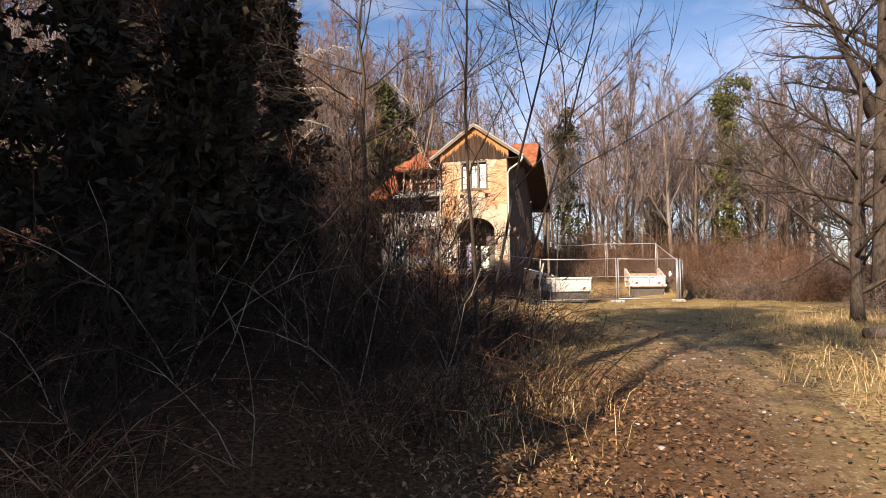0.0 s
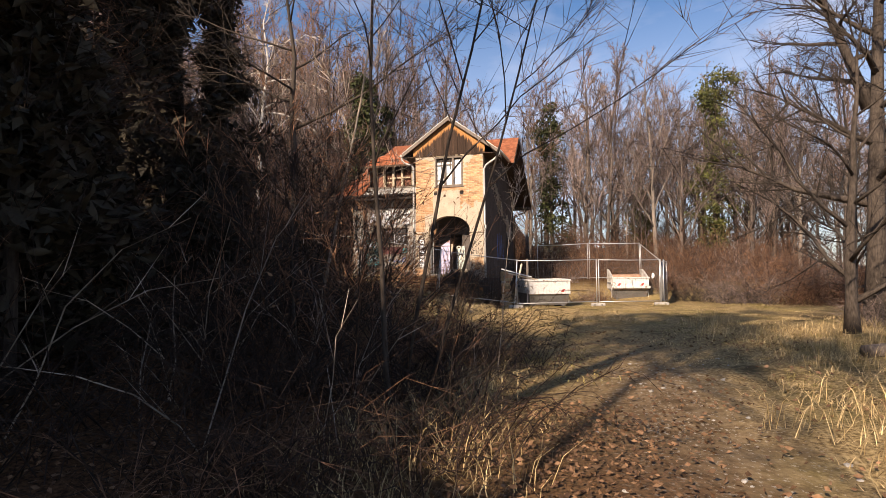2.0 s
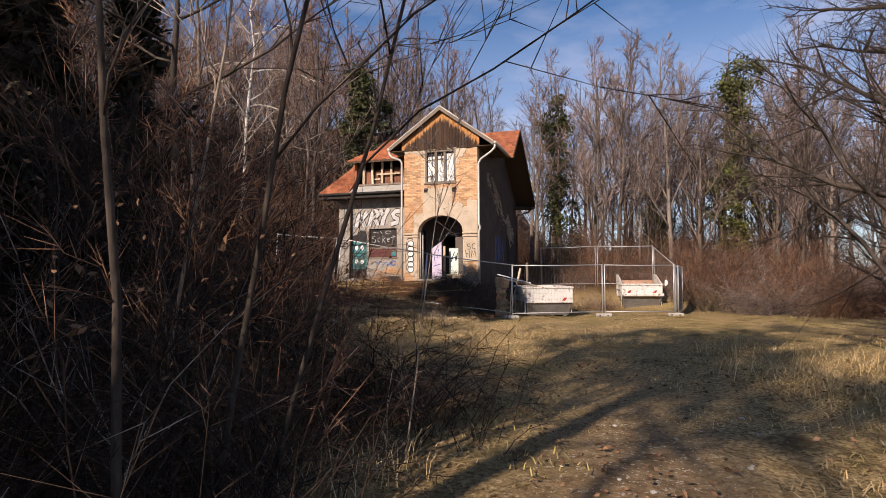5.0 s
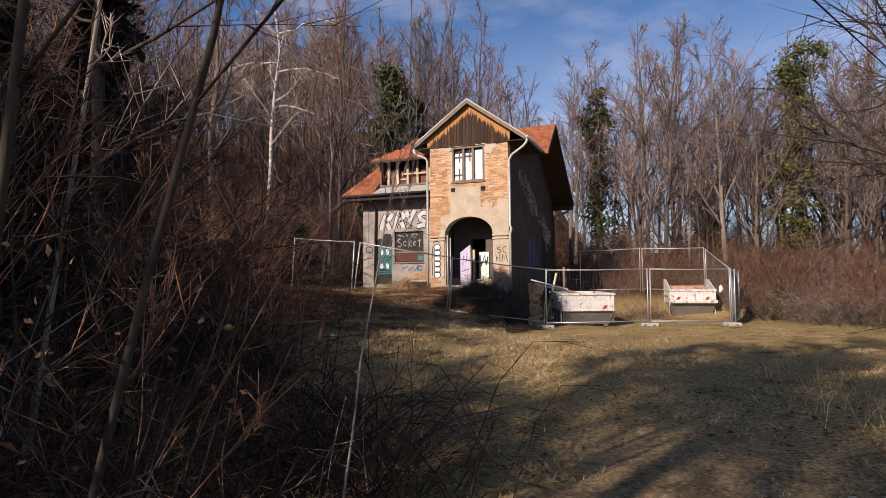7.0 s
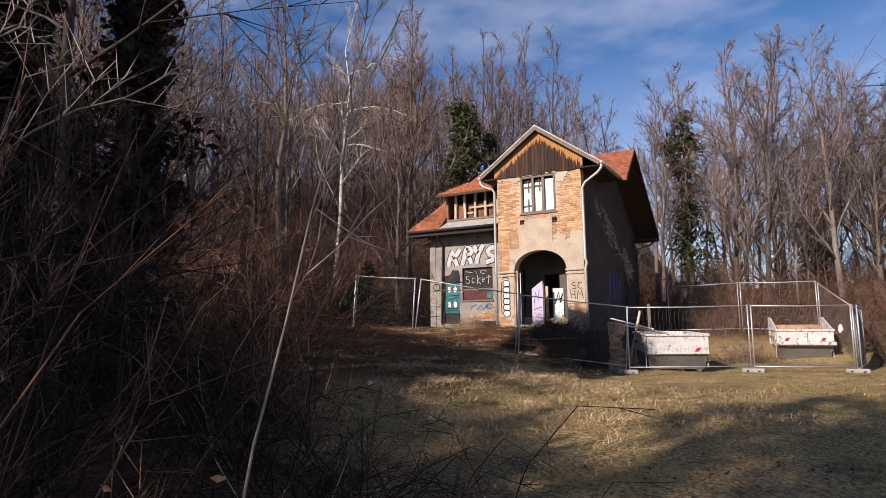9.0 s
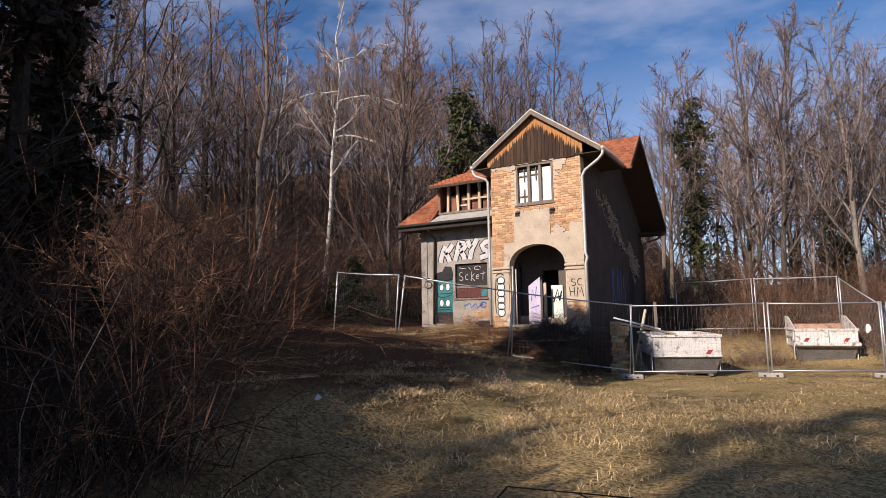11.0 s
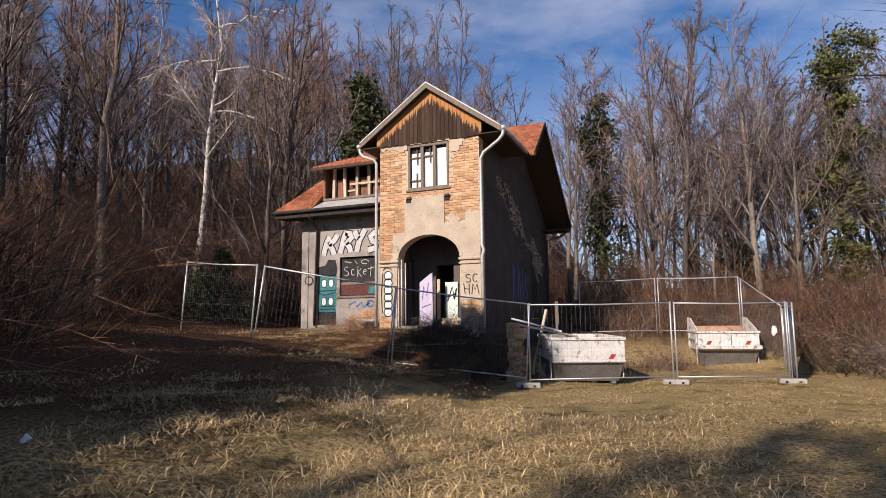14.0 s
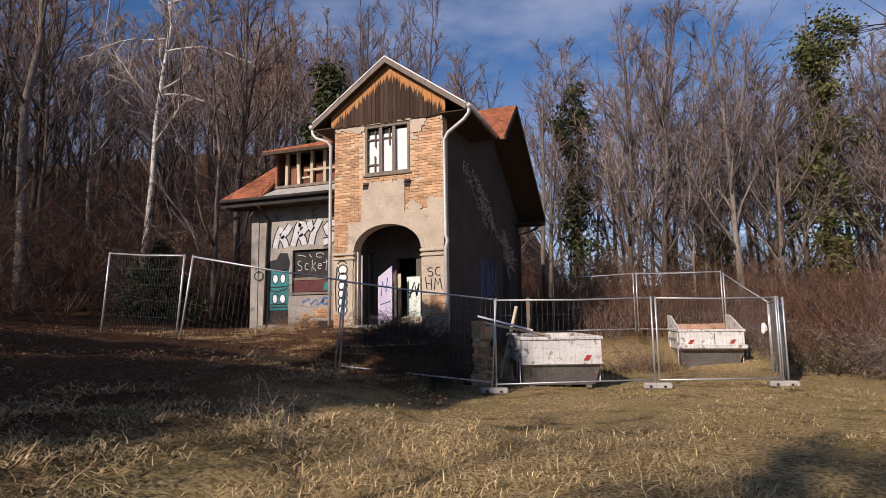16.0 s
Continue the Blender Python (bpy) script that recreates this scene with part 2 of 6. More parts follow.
def ground_material():
    m = bpy.data.materials.new("lawn_and_leaf_litter")
    m.use_nodes = True
    n, l = m.node_tree.nodes, m.node_tree.links
    bsdf = n["Principled BSDF"]
    bsdf.inputs["Roughness"].default_value = 0.95
    bsdf.inputs["Specular IOR Level"].default_value = 0.1
    tc = n.new("ShaderNodeTexCoord")

    def noise_node(scale, detail=6):
        t = n.new("ShaderNodeTexNoise")
        t.inputs["Scale"].default_value, t.inputs["Detail"].default_value, t.inputs["Roughness"].default_value = scale, detail, 0.65
        l.new(tc.outputs["Object"], t.inputs["Vector"])
        return t

    def blend(factor, a, b):
        x = n.new("ShaderNodeMix")
        x.data_type = "RGBA"
        l.new(factor, x.inputs[0])
        for socket, value in ((x.inputs[6], a), (x.inputs[7], b)):
            if isinstance(value, tuple):
                socket.default_value = (*value, 1)
            else:
                l.new(value, socket)
        return x.outputs[2]

    def ramp(node, a, b, socket="Fac"):
        r = n.new("ShaderNodeMapRange")
        r.inputs["From Min"].default_value, r.inputs["From Max"].default_value = a, b
        l.new(node.outputs[socket], r.inputs["Value"])
        return r.outputs["Result"]

    straw = blend(ramp(noise_node(22), 0.38, 0.64), (0.10, 0.063, 0.026), (0.47, 0.345, 0.17))
    green = blend(ramp(noise_node(30), 0.35, 0.65), (0.115, 0.095, 0.031), (0.30, 0.235, 0.088))
    lawn = blend(ramp(noise_node(0.55), 0.52, 0.72), straw, green)
    lawn = blend(ramp(noise_node(1.4), 0.54, 0.68), lawn, (0.085, 0.060, 0.028))
    soil = blend(ramp(noise_node(7, 9), 0.36, 0.64), (0.075, 0.048, 0.027), (0.25, 0.175, 0.105))
    grit = blend(ramp(noise_node(24, 8), 0.575, 0.64), soil, (0.50, 0.45, 0.38))
    # leaf litter, its browns lowered to carry shade under the trees
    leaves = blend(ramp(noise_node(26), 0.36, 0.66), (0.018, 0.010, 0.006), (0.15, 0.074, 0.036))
    track = n.new("ShaderNodeAttribute")
    track.attribute_name = "track"
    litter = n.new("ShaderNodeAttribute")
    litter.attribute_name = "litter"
    colour = blend(ramp(track, 0.0, 1.0), lawn, grit)
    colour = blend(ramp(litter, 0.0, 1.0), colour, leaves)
    l.new(colour, bsdf.inputs["Base Color"])
    b = n.new("ShaderNodeBump")
    b.inputs["Strength"].default_value, b.inputs["Distance"].default_value = 0.55, 0.02
    l.new(noise_node(55, 8).outputs["Fac"], b.inputs["Height"])
    l.new(b.outputs["Normal"], bsdf.inputs["Normal"])
    return m


GROUND = ground_material()


# ---- building tools ----
def mesh_object(name, verts, faces, mat, parent=None, label="", smooth=False):
    me = bpy.data.meshes.new(name)
    me.from_pydata([tuple(v) for v in verts], [], [tuple(f) for f in faces])
    me.materials.append(mat)
    if smooth:
        me.shade_smooth()
    ob = new(name, me)
    ob.parent = parent
    return tagged(ob, label)


def part(name, bm, mat, parent=None, label=""):
    me = bpy.data.meshes.new(name)
    bm.to_mesh(me)
    bm.free()
    me.materials.append(mat)
    ob = new(name, me)
    ob.parent = parent
    return tagged(ob, label)


def thing(name, label, category, at=(0, 0, 0), group="", kind=""):
    ob = new(name)
    ob.location = at
    ob.empty_display_size = 0.2
    return tagged(ob, label, category, group, kind)


def box(bm, x0, x1, y0, y1, z0, z1, m=None, bevel=0.0):
    made = bmesh.ops.create_cube(bm, size=1.0)["verts"]
    bmesh.ops.scale(bm, vec=(x1 - x0, y1 - y0, z1 - z0), verts=made)
    bmesh.ops.translate(bm, vec=((x0 + x1) / 2, (y0 + y1) / 2, (z0 + z1) / 2), verts=made)
    if bevel:
        edges = list({e for v in made for e in v.link_edges})
        made = list({v for f in bmesh.ops.bevel(bm, geom=edges, offset=bevel, segments=1, affect="EDGES")["faces"] for v in f.verts} | {v for v in made if v.is_valid})
    if m is not None:
        bmesh.ops.transform(bm, matrix=m, verts=made)
    return bm


def block(name, x0, x1, y0, y1, z0, z1, mat, parent=None, label="", m=None, bevel=0.0):
    return part(name, box(bmesh.new(), x0, x1, y0, y1, z0, z1, m, bevel), mat, parent, label)


def prism(bm, outline, shift):
    """A closed solid: the outline's points, and the same points moved by shift."""
    a = [bm.verts.new(p) for p in outline]
    b = [bm.verts.new(Vector(p) + Vector(shift)) for p in outline]
    bm.faces.new(a)
    bm.faces.new(b[::-1])
    for i in range(len(a)):
        j = (i + 1) % len(a)
        bm.faces.new((a[j], a[i], b[i], b[j]))
    bmesh.ops.recalc_face_normals(bm, faces=bm.faces)
    return bm


def tube(verts, faces, points, radii, sides=6):
    """A continuous tube along points, added to the two lists."""
    pts = np.asarray(points, float)
    rad = np.broadcast_to(np.asarray(radii, float), (len(pts),))
    way = np.gradient(pts, axis=0)
    way /= np.linalg.norm(way, axis=1)[:, None] + 1e-9
    ref = np.where(np.abs(way[:, 2:3]) > 0.9, np.array([[1.0, 0, 0]]), np.array([[0, 0, 1.0]]))
    if np.abs(way[:, 2]).max() > 0.9:
        ref = np.tile(np.array([[1.0, 0.05, 0]]), (len(pts), 1)) if np.abs(way[:, 0]).max() < 0.9 else np.tile(np.array([[0.05, 1.0, 0]]), (len(pts), 1))
    side = np.cross(way, ref)
    side /= np.linalg.norm(side, axis=1)[:, None] + 1e-9
    up = np.cross(side, way)
    base = len(verts)
    for k in range(len(pts)):
        for i in range(sides):
            a = 2 * math.pi * i / sides
            verts.append(pts[k] + rad[k] * (math.cos(a) * side[k] + math.sin(a) * up[k]))
    for k in range(len(pts) - 1):
        for i in range(sides):
            j = (i + 1) % sides
            faces.append((base + k * sides + i, base + k * sides + j, base + (k + 1) * sides + j, base + (k + 1) * sides + i))
    faces.append(tuple(base + i for i in reversed(range(sides))))
    faces.append(tuple(base + (len(pts) - 1) * sides + i for i in range(sides)))


def tube_object(name, lines, mat, parent=None, label="", sides=6):
    """lines: (points, radius or radii)"""
    v, f = [], []
    for points, radii in lines:
        tube(v, f, points, radii, sides)
    return mesh_object(name, v, f, mat, parent, label, True)


def sticks(p0, p1, r0, r1):
    """Three-sided sticks from arrays of ends and radii: vertices and quads as arrays."""
    p0, p1 = np.asarray(p0, float), np.asarray(p1, float)
    d = p1 - p0
    d /= np.linalg.norm(d, axis=1)[:, None] + 1e-9
    ref = np.where(np.abs(d[:, 2:3]) > 0.8, np.array([[1.0, 0, 0]]), np.array([[0, 0, 1.0]]))
    s = np.cross(d, ref)
    s /= np.linalg.norm(s, axis=1)[:, None] + 1e-9
    u = np.cross(s, d)
    ring = [(math.cos(a), math.sin(a)) for a in (0.0, 2.094, 4.189)]
    v = np.stack([p0 + np.asarray(r0)[:, None] * (c * s + w * u) for c, w in ring] + [p1 + np.asarray(r1)[:, None] * (c * s + w * u) for c, w in ring], 1)
    k = np.arange(len(p0))[:, None] * 6
    f = np.concatenate([k + np.array([[0, 1, 4, 3]]), k + np.array([[1, 2, 5, 4]]), k + np.array([[2, 0, 3, 5]])])
    return v.reshape(-1, 3), f


def quad_mesh(name, verts, quads, mat, tris=()):
    """A mesh of quads, and of triangles if given, from arrays."""
    me = bpy.data.meshes.new(name)
    me.vertices.add(len(verts))
    me.vertices.foreach_set("co", np.asarray(verts, np.float32).ravel())
    corners = np.concatenate([np.asarray(quads, np.int32).ravel(), np.asarray(tris, np.int32).ravel()])
    me.loops.add(len(corners))
    me.loops.foreach_set("vertex_index", corners)
    me.polygons.add(len(quads) + len(tris))
    starts = np.concatenate([np.arange(len(quads)) * 4, len(quads) * 4 + np.arange(len(tris)) * 3])
    me.polygons.foreach_set("loop_start", starts.astype(np.int32))
    me.materials.append(mat)
    me.update(calc_edges=True)
    me.validate()
    return me


def spikes(p0, p1, r0, start=0):
    """Three-sided twigs that end in a point: vertices and triangles, numbered from start."""
    p0, p1 = np.asarray(p0, float), np.asarray(p1, float)
    d = p1 - p0
    d /= np.linalg.norm(d, axis=1)[:, None] + 1e-9
    ref = np.where(np.abs(d[:, 2:3]) > 0.8, np.array([[1.0, 0, 0]]), np.array([[0, 0, 1.0]]))
    s = np.cross(d, ref)
    s /= np.linalg.norm(s, axis=1)[:, None] + 1e-9
    u = np.cross(s, d)
    v = np.stack([p0 + np.asarray(r0)[:, None] * (math.cos(a) * s + math.sin(a) * u) for a in (0.0, 2.094, 4.189)] + [p1], 1)
    k = start + np.arange(len(p0))[:, None] * 4
    return v.reshape(-1, 3), np.concatenate([k + np.array([[0, 1, 3]]), k + np.array([[1, 2, 3]]), k + np.array([[2, 0, 3]])])


def twig_mesh(name, a0, a1, b0, b1, t0, t1, tr, mat):
    """Sticks and pointed twigs in one mesh."""
    v, q = sticks(np.array(a0), np.array(a1), np.array(b0), np.array(b1))
    w, t = spikes(np.array(t0), np.array(t1), np.array(tr), len(v))
    return quad_mesh(name, np.concatenate([v, w]), q, mat, t)


def leaf_cards(centres, size, rng, lean=0.8, slim=0.5):
    """Small folded leaves, two quads each, at the centres."""
    n = len(centres)
    a = rng.normal(size=(n, 3)) * np.array([1, 1, lean])
    a /= np.linalg.norm(a, axis=1)[:, None]
    b = np.cross(a, rng.normal(size=(n, 3)))
    b /= np.linalg.norm(b, axis=1)[:, None]
    c = np.cross(a, b)
    s = (size * rng.uniform(0.6, 1.3, n))[:, None]
    p = np.asarray(centres)
    v = np.stack([p - a * s, p - b * s * slim + c * s * 0.25, p + a * s, p, p + b * s * slim + c * s * 0.25], 1).reshape(-1, 3)
    k = np.arange(n)[:, None] * 5
    return v, np.concatenate([k + np.array([[0, 3, 2, 1]]), k + np.array([[0, 4, 2, 3]])])


def smooth_step(a, b, x):
    t = np.clip((np.asarray(x, float) - a) / (b - a), 0, 1)
    return t * t * (3 - 2 * t)


def ground_height(x, y):
    x, y = np.asarray(x, float), np.asarray(y, float)
    z = 0.20 + 0.20 * smooth_step(0, 12, y) - 0.25 * smooth_step(19, 27, y)
    foot = -0.6 - 1.4 * smooth_step(8, 17, y) - 1.2 * smooth_step(22, 27, y)
    z = z + 1.30 * np.clip((foot - x) / 6.0, 0, 1) ** 0.85 * smooth_step(-6, 14, y)
    terrace = 0.15 + 1.36 * smooth_step(24.0, 27.6, y) * smooth_step(-2.9, -4.3, x)
    z = np.maximum(z, terrace)
    z = z + 1.05 * smooth_step(32.8, 35.4, y) * smooth_step(-3.6, -2.6, x) * smooth_step(16, 8, x)
    hill = np.clip(y - 36, 0, 18 + 42 * smooth_step(-6, -20, x)) * (0.13 + 0.20 * smooth_step(-4, -20, x)) * smooth_step(34, 14, x) + np.clip(-x - 12, 0, 40) * 0.24 * smooth_step(12, 30, y)
    z = z + hill * smooth_step(150, 90, np.hypot(x, y))
    z = z + 0.03 * np.sin(x * 1.9 + 0.7 * y) * np.sin(y * 1.3 - 0.5 * x) + 0.02 * np.sin(4.1 * x) * np.sin(3.7 * y + x)
    return z


def gz(x, y):
    return float(ground_height(x, y))


# ---- ground ----
def build_ground():
    xs = np.concatenate([[-600, -300, -160, -110, -80], np.arange(-64, -18, 2.0), np.arange(-18, 14, 0.25), np.arange(14, 50, 2.0), [60, 80, 110, 160, 300, 600]])
    ys = np.concatenate([[-600, -300, -120, -60, -40, -30, -20, -12, -8], np.arange(-6, 34, 0.25), np.arange(34, 90, 2.0), [95, 110, 130, 160, 300, 600]])
    gx, gy = np.meshgrid(xs, ys)
    verts = np.stack([gx, gy, ground_height(gx, gy)], -1).reshape(-1, 3)
    w = len(xs)
    i, j = np.meshgrid(np.arange(w - 1), np.arange(len(ys) - 1))
    k = (j * w + i).ravel()[:, None]
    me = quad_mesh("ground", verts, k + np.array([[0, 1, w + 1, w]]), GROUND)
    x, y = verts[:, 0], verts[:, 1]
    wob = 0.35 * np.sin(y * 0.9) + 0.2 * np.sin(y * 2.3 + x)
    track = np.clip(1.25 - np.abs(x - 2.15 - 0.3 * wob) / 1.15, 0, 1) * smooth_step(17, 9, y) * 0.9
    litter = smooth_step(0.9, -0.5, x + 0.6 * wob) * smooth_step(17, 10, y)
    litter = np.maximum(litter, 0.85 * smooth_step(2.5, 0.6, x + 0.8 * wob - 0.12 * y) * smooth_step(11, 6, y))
    # litter carried over the left bank, its dark colour deepening the shade
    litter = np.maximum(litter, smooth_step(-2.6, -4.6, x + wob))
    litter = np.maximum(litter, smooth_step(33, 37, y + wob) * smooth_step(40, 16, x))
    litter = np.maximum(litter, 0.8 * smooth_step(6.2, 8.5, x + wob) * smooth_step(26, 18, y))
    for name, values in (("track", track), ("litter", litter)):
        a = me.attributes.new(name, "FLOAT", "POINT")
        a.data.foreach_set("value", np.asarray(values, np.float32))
    me.shade_smooth()
    return tagged(new("ground", me), "dry winter lawn with leaf litter and a bare track", "ground", kind="structure")


build_ground()


# ---- the abandoned house ----
TX0, TX1, TY, TZ = -6.85, -3.60, 28.35, 1.30        # tower front: left, right, plane, foot
WY, WX0 = 29.68, -10.65                             # wing front plane, wing's far corner
HY1 = 37.0                                          # rear wall
RIDGE_Y, RIDGE_Z, SLOPE_F, SLOPE_R = 32.70, 8.75, 0.86, 0.64
GX, GZ, GSLOPE = -5.17, 8.87, 0.714                 # tower ridge and its slope
EAVE_Y = 28.98
house = thing("house", "derelict brick house with tower porch, graffiti and red tiled roof", "house", (-7, 32, 1.3))


def hpart(ob):
    """Puts a part built in world places under the house."""
    ob.parent = house
    ob.matrix_parent_inverse = Matrix.Translation(house.location).inverted()
    return ob


def main_z(y):
    return RIDGE_Z - (SLOPE_F * (RIDGE_Y - y) if y < RIDGE_Y else SLOPE_R * (y - RIDGE_Y))


def tower_z(x):
    return GZ - GSLOPE * abs(x - GX)


ARCH_X, ARCH_A, ARCH_SPRING, ARCH_RISE = -5.225, 0.985, 3.62, 0.68
WIN = (-5.89, -4.55, 5.69, 7.10)


def tower_front():
    bm = bmesh.new()
    arch = [(ARCH_X - ARCH_A, TY, TZ), (ARCH_X - ARCH_A, TY, ARCH_SPRING)]
    arch += [(ARCH_X - ARCH_A * math.cos(a), TY, ARCH_SPRING + ARCH_RISE * math.sin(a)) for a in [math.pi * i / 18 for i in range(1, 18)]]
    arch += [(ARCH_X + ARCH_A, TY, ARCH_SPRING), (ARCH_X + ARCH_A, TY, TZ)]
    out = [(TX0, TY, TZ)] + arch + [(TX1, TY, TZ), (TX1, TY, WIN[2]), (TX0, TY, WIN[2])]
    prism(bm, out, (0, 0.36, 0))
    for x0, x1, z0, z1 in ((TX0, WIN[0], WIN[2], WIN[3]), (WIN[1], TX1, WIN[2], WIN[3]), (TX0, TX1, WIN[3], 7.35)):
        prism(bm, [(x0, TY, z0), (x1, TY, z0), (x1, TY, z1), (x0, TY, z1)], (0, 0.36, 0))
    bmesh.ops.remove_doubles(bm, verts=bm.verts[:], dist=0.001)
    hpart(part("tower_front_wall", bm, MORTAR, None, "mortar-jointed tower wall with an arched porch opening"))


tower_front()


def plastered(x, z):
    """Where the tower front still carries its plaster."""
    n = 0.30 * noise.noise((x * 1.7, z * 1.7, 3.1)) + 0.14 * noise.noise((x * 5, z * 5, 7.7))
    if z > 6.98 + 0.5 * n:
        return x < -4.3 or n > -0.05
    if x > -4.5 and z > 6.55:
        return n > 0.02
    if x < -6.42:
        return z < 3.45 + n and z > 1.75 + n
    if x > -4.2 and z < 2.35:
        return n > 0.12
    if -6.0 < x < -4.72 and z < 5.52:
        return z < 5.50 + 0.4 * n or n > -0.05
    if -4.75 <= x < -4.05 and 4.62 < z < 5.4:
        return n > 0.10
    return z < 4.55 + 1.2 * n + 0.25 * (x + 5.2)


def in_opening(x, z, pad=0.0):
    if WIN[0] - pad < x < WIN[1] + pad and WIN[2] - pad < z < WIN[3] + pad:
        return True
    u = abs(x - ARCH_X) / (ARCH_A + pad)
    return u < 1 and z < ARCH_SPRING + (ARCH_RISE + pad) * math.sqrt(1 - u * u)


def tower_plaster():
    step = 0.05
    verts, faces, index = [], [], {}

    def corner(i, j, front):
        key = (i, j, front)
        if key not in index:
            x, z = TX0 + i * step, 1.40 + j * step
            jx, jz = 0.018 * noise.noise((x * 9, z * 9, 1)), 0.018 * noise.noise((x * 9, z * 9, 5))
            edge = i <= 0 or i >= 65
            index[key] = len(verts)
            verts.append((x + (0 if edge else jx), TY - (0.032 + 0.006 * noise.noise((x * 3, z * 3, 0))) if front else TY + 0.004, z + jz))
        return index[key]

    cells = {(i, j) for i in range(65) for j in range(114) if plastered(TX0 + (i + 0.5) * step, 1.40 + (j + 0.5) * step) and not in_opening(TX0 + (i + 0.5) * step, 1.40 + (j + 0.5) * step, 0.02)}
    for i, j in cells:
        faces.append((corner(i, j, 1), corner(i + 1, j, 1), corner(i + 1, j + 1, 1), corner(i, j + 1, 1)))
        for di, dj, a, b in ((-1, 0, (i, j + 1), (i, j)), (1, 0, (i + 1, j), (i + 1, j + 1)), (0, -1, (i, j), (i + 1, j)), (0, 1, (i + 1, j + 1), (i, j + 1))):
            if (i + di, j + dj) not in cells:
                faces.append((corner(*a, 1), corner(*a, 0), corner(*b, 0), corner(*b, 1)))
    hpart(mesh_object("plaster", verts, faces, PLASTER, None, "peeling ochre plaster"))


tower_plaster()
# arch surround and pier capitals
ring_in = [(ARCH_X - ARCH_A * math.cos(math.pi * i / 30), ARCH_SPRING + ARCH_RISE * math.sin(math.pi * i / 30)) for i in range(31)]
ring_out = [(ARCH_X - (ARCH_A + 0.10) * math.cos(math.pi * i / 30), ARCH_SPRING + (ARCH_RISE + 0.11) * math.sin(math.pi * i / 30)) for i in range(31)]
hpart(part("arch_band", prism(bmesh.new(), [(x, TY - 0.041, z) for x, z in ring_in] + [(x, TY - 0.041, z) for x, z in reversed(ring_out)], (0, 0.09, 0)), PLASTER, None, "plastered arch band"))
for x0, x1 in ((-6.86, -6.19), (-4.26, -3.585)):
    hpart(block("capital", x0, x1, TY - 0.085, TY - 0.036, 3.50, 3.58, PLASTER, None, "moulded plaster band", bevel=0.015))
    hpart(block("capital", x0, x1, TY - 0.07, TY - 0.036, 3.38, 3.44, PLASTER, None, "moulded plaster band", bevel=0.012))


def slab(name, outline, mat, thick=0.10, label=""):
    """A roof slab: outline on its top face, thick downwards."""
    if mat is TILE:
        low = [(px, py, pz - thick - 0.003) for px, py, pz in outline]
        hpart(part("roof_boarding", prism(bmesh.new(), low, (0, 0, -0.03)), OLD_WOOD, None, "dark boarding under the tiles"))
    return hpart(part(name, prism(bmesh.new(), outline, (0, 0, -thick)), mat, None, label))


# tower roof, meeting the main roof in two valleys
def valley_y(x):
    return RIDGE_Y - (RIDGE_Z - tower_z(x)) / SLOPE_F


RAKE_Y = 28.12
for x_eave, name in ((-7.44, "tower_roof_slope"), (-2.86, "tower_roof_slope")):
    slab(name, [(GX, RAKE_Y, GZ), (x_eave, RAKE_Y, tower_z(x_eave)), (x_eave, valley_y(x_eave) + 0.12, tower_z(x_eave)), (GX, RIDGE_Y + 0.1, GZ)], TILE, 0.09, "clay-tiled tower roof slope")
    d = Vector((x_eave - GX, 0, tower_z(x_eave) - GZ))
    # verge board along the rake
    bm = prism(bmesh.new(), [(GX, RAKE_Y - 0.03, GZ + 0.03), (x_eave, RAKE_Y - 0.03, tower_z(x_eave) + 0.03), (x_eave, RAKE_Y - 0.03, tower_z(x_eave) - 0.13), (GX, RAKE_Y - 0.03, GZ - 0.13)], (0, 0.028, 0))
    hpart(part("verge_board", bm, FRAME_WOOD, None, "greyed verge board"))
    bm = prism(bmesh.new(), [(GX, RAKE_Y - 0.05, GZ + 0.06), (x_eave, RAKE_Y - 0.05, tower_z(x_eave) + 0.06), (x_eave, RAKE_Y - 0.05, tower_z(x_eave) + 0.033), (GX, RAKE_Y - 0.05, GZ + 0.033)], (0, 0.14, 0))
    hpart(part("verge_flashing", bm, GUTTER, None, "pale metal verge flashing"))

# main roof
XL, XR, DX0, DX1, HIP = -11.35, -2.55, -9.85, -6.95, -9.5


def hip_y(x):
    """Where the front slope ends at the hip."""
    return EAVE_Y + (RIDGE_Y - EAVE_Y) * min((x - XL) / (HIP - XL), 1.0)


slab("hip_slope", [(XL, EAVE_Y, main_z(EAVE_Y)), (HIP, RIDGE_Y, RIDGE_Z), (XL, 37.5, main_z(37.5))], TILE, 0.10, "clay-tiled hip slope")
slab("main_roof_slope", [(XL, EAVE_Y, main_z(EAVE_Y)), (DX0, EAVE_Y, main_z(EAVE_Y)), (DX0, hip_y(DX0), main_z(hip_y(DX0)))], TILE, 0.10, "clay-tiled main roof slope")
slab("main_roof_slope", [(DX0, 31.1, main_z(31.1)), (-7.4, 31.1, main_z(31.1)), (-5.35, RIDGE_Y, RIDGE_Z), (HIP, RIDGE_Y, RIDGE_Z), (DX0, hip_y(DX0), main_z(hip_y(DX0)))], TILE, 0.10, "clay-tiled main roof slope")
slab("main_roof_slope", [(-5.0, RIDGE_Y, RIDGE_Z), (-2.88, valley_y(-2.88), main_z(valley_y(-2.88))), (XR, valley_y(-2.88) - 0.03, main_z(valley_y(-2.88) - 0.03)), (XR, RIDGE_Y, RIDGE_Z)], TILE, 0.10, "clay-tiled main roof slope")
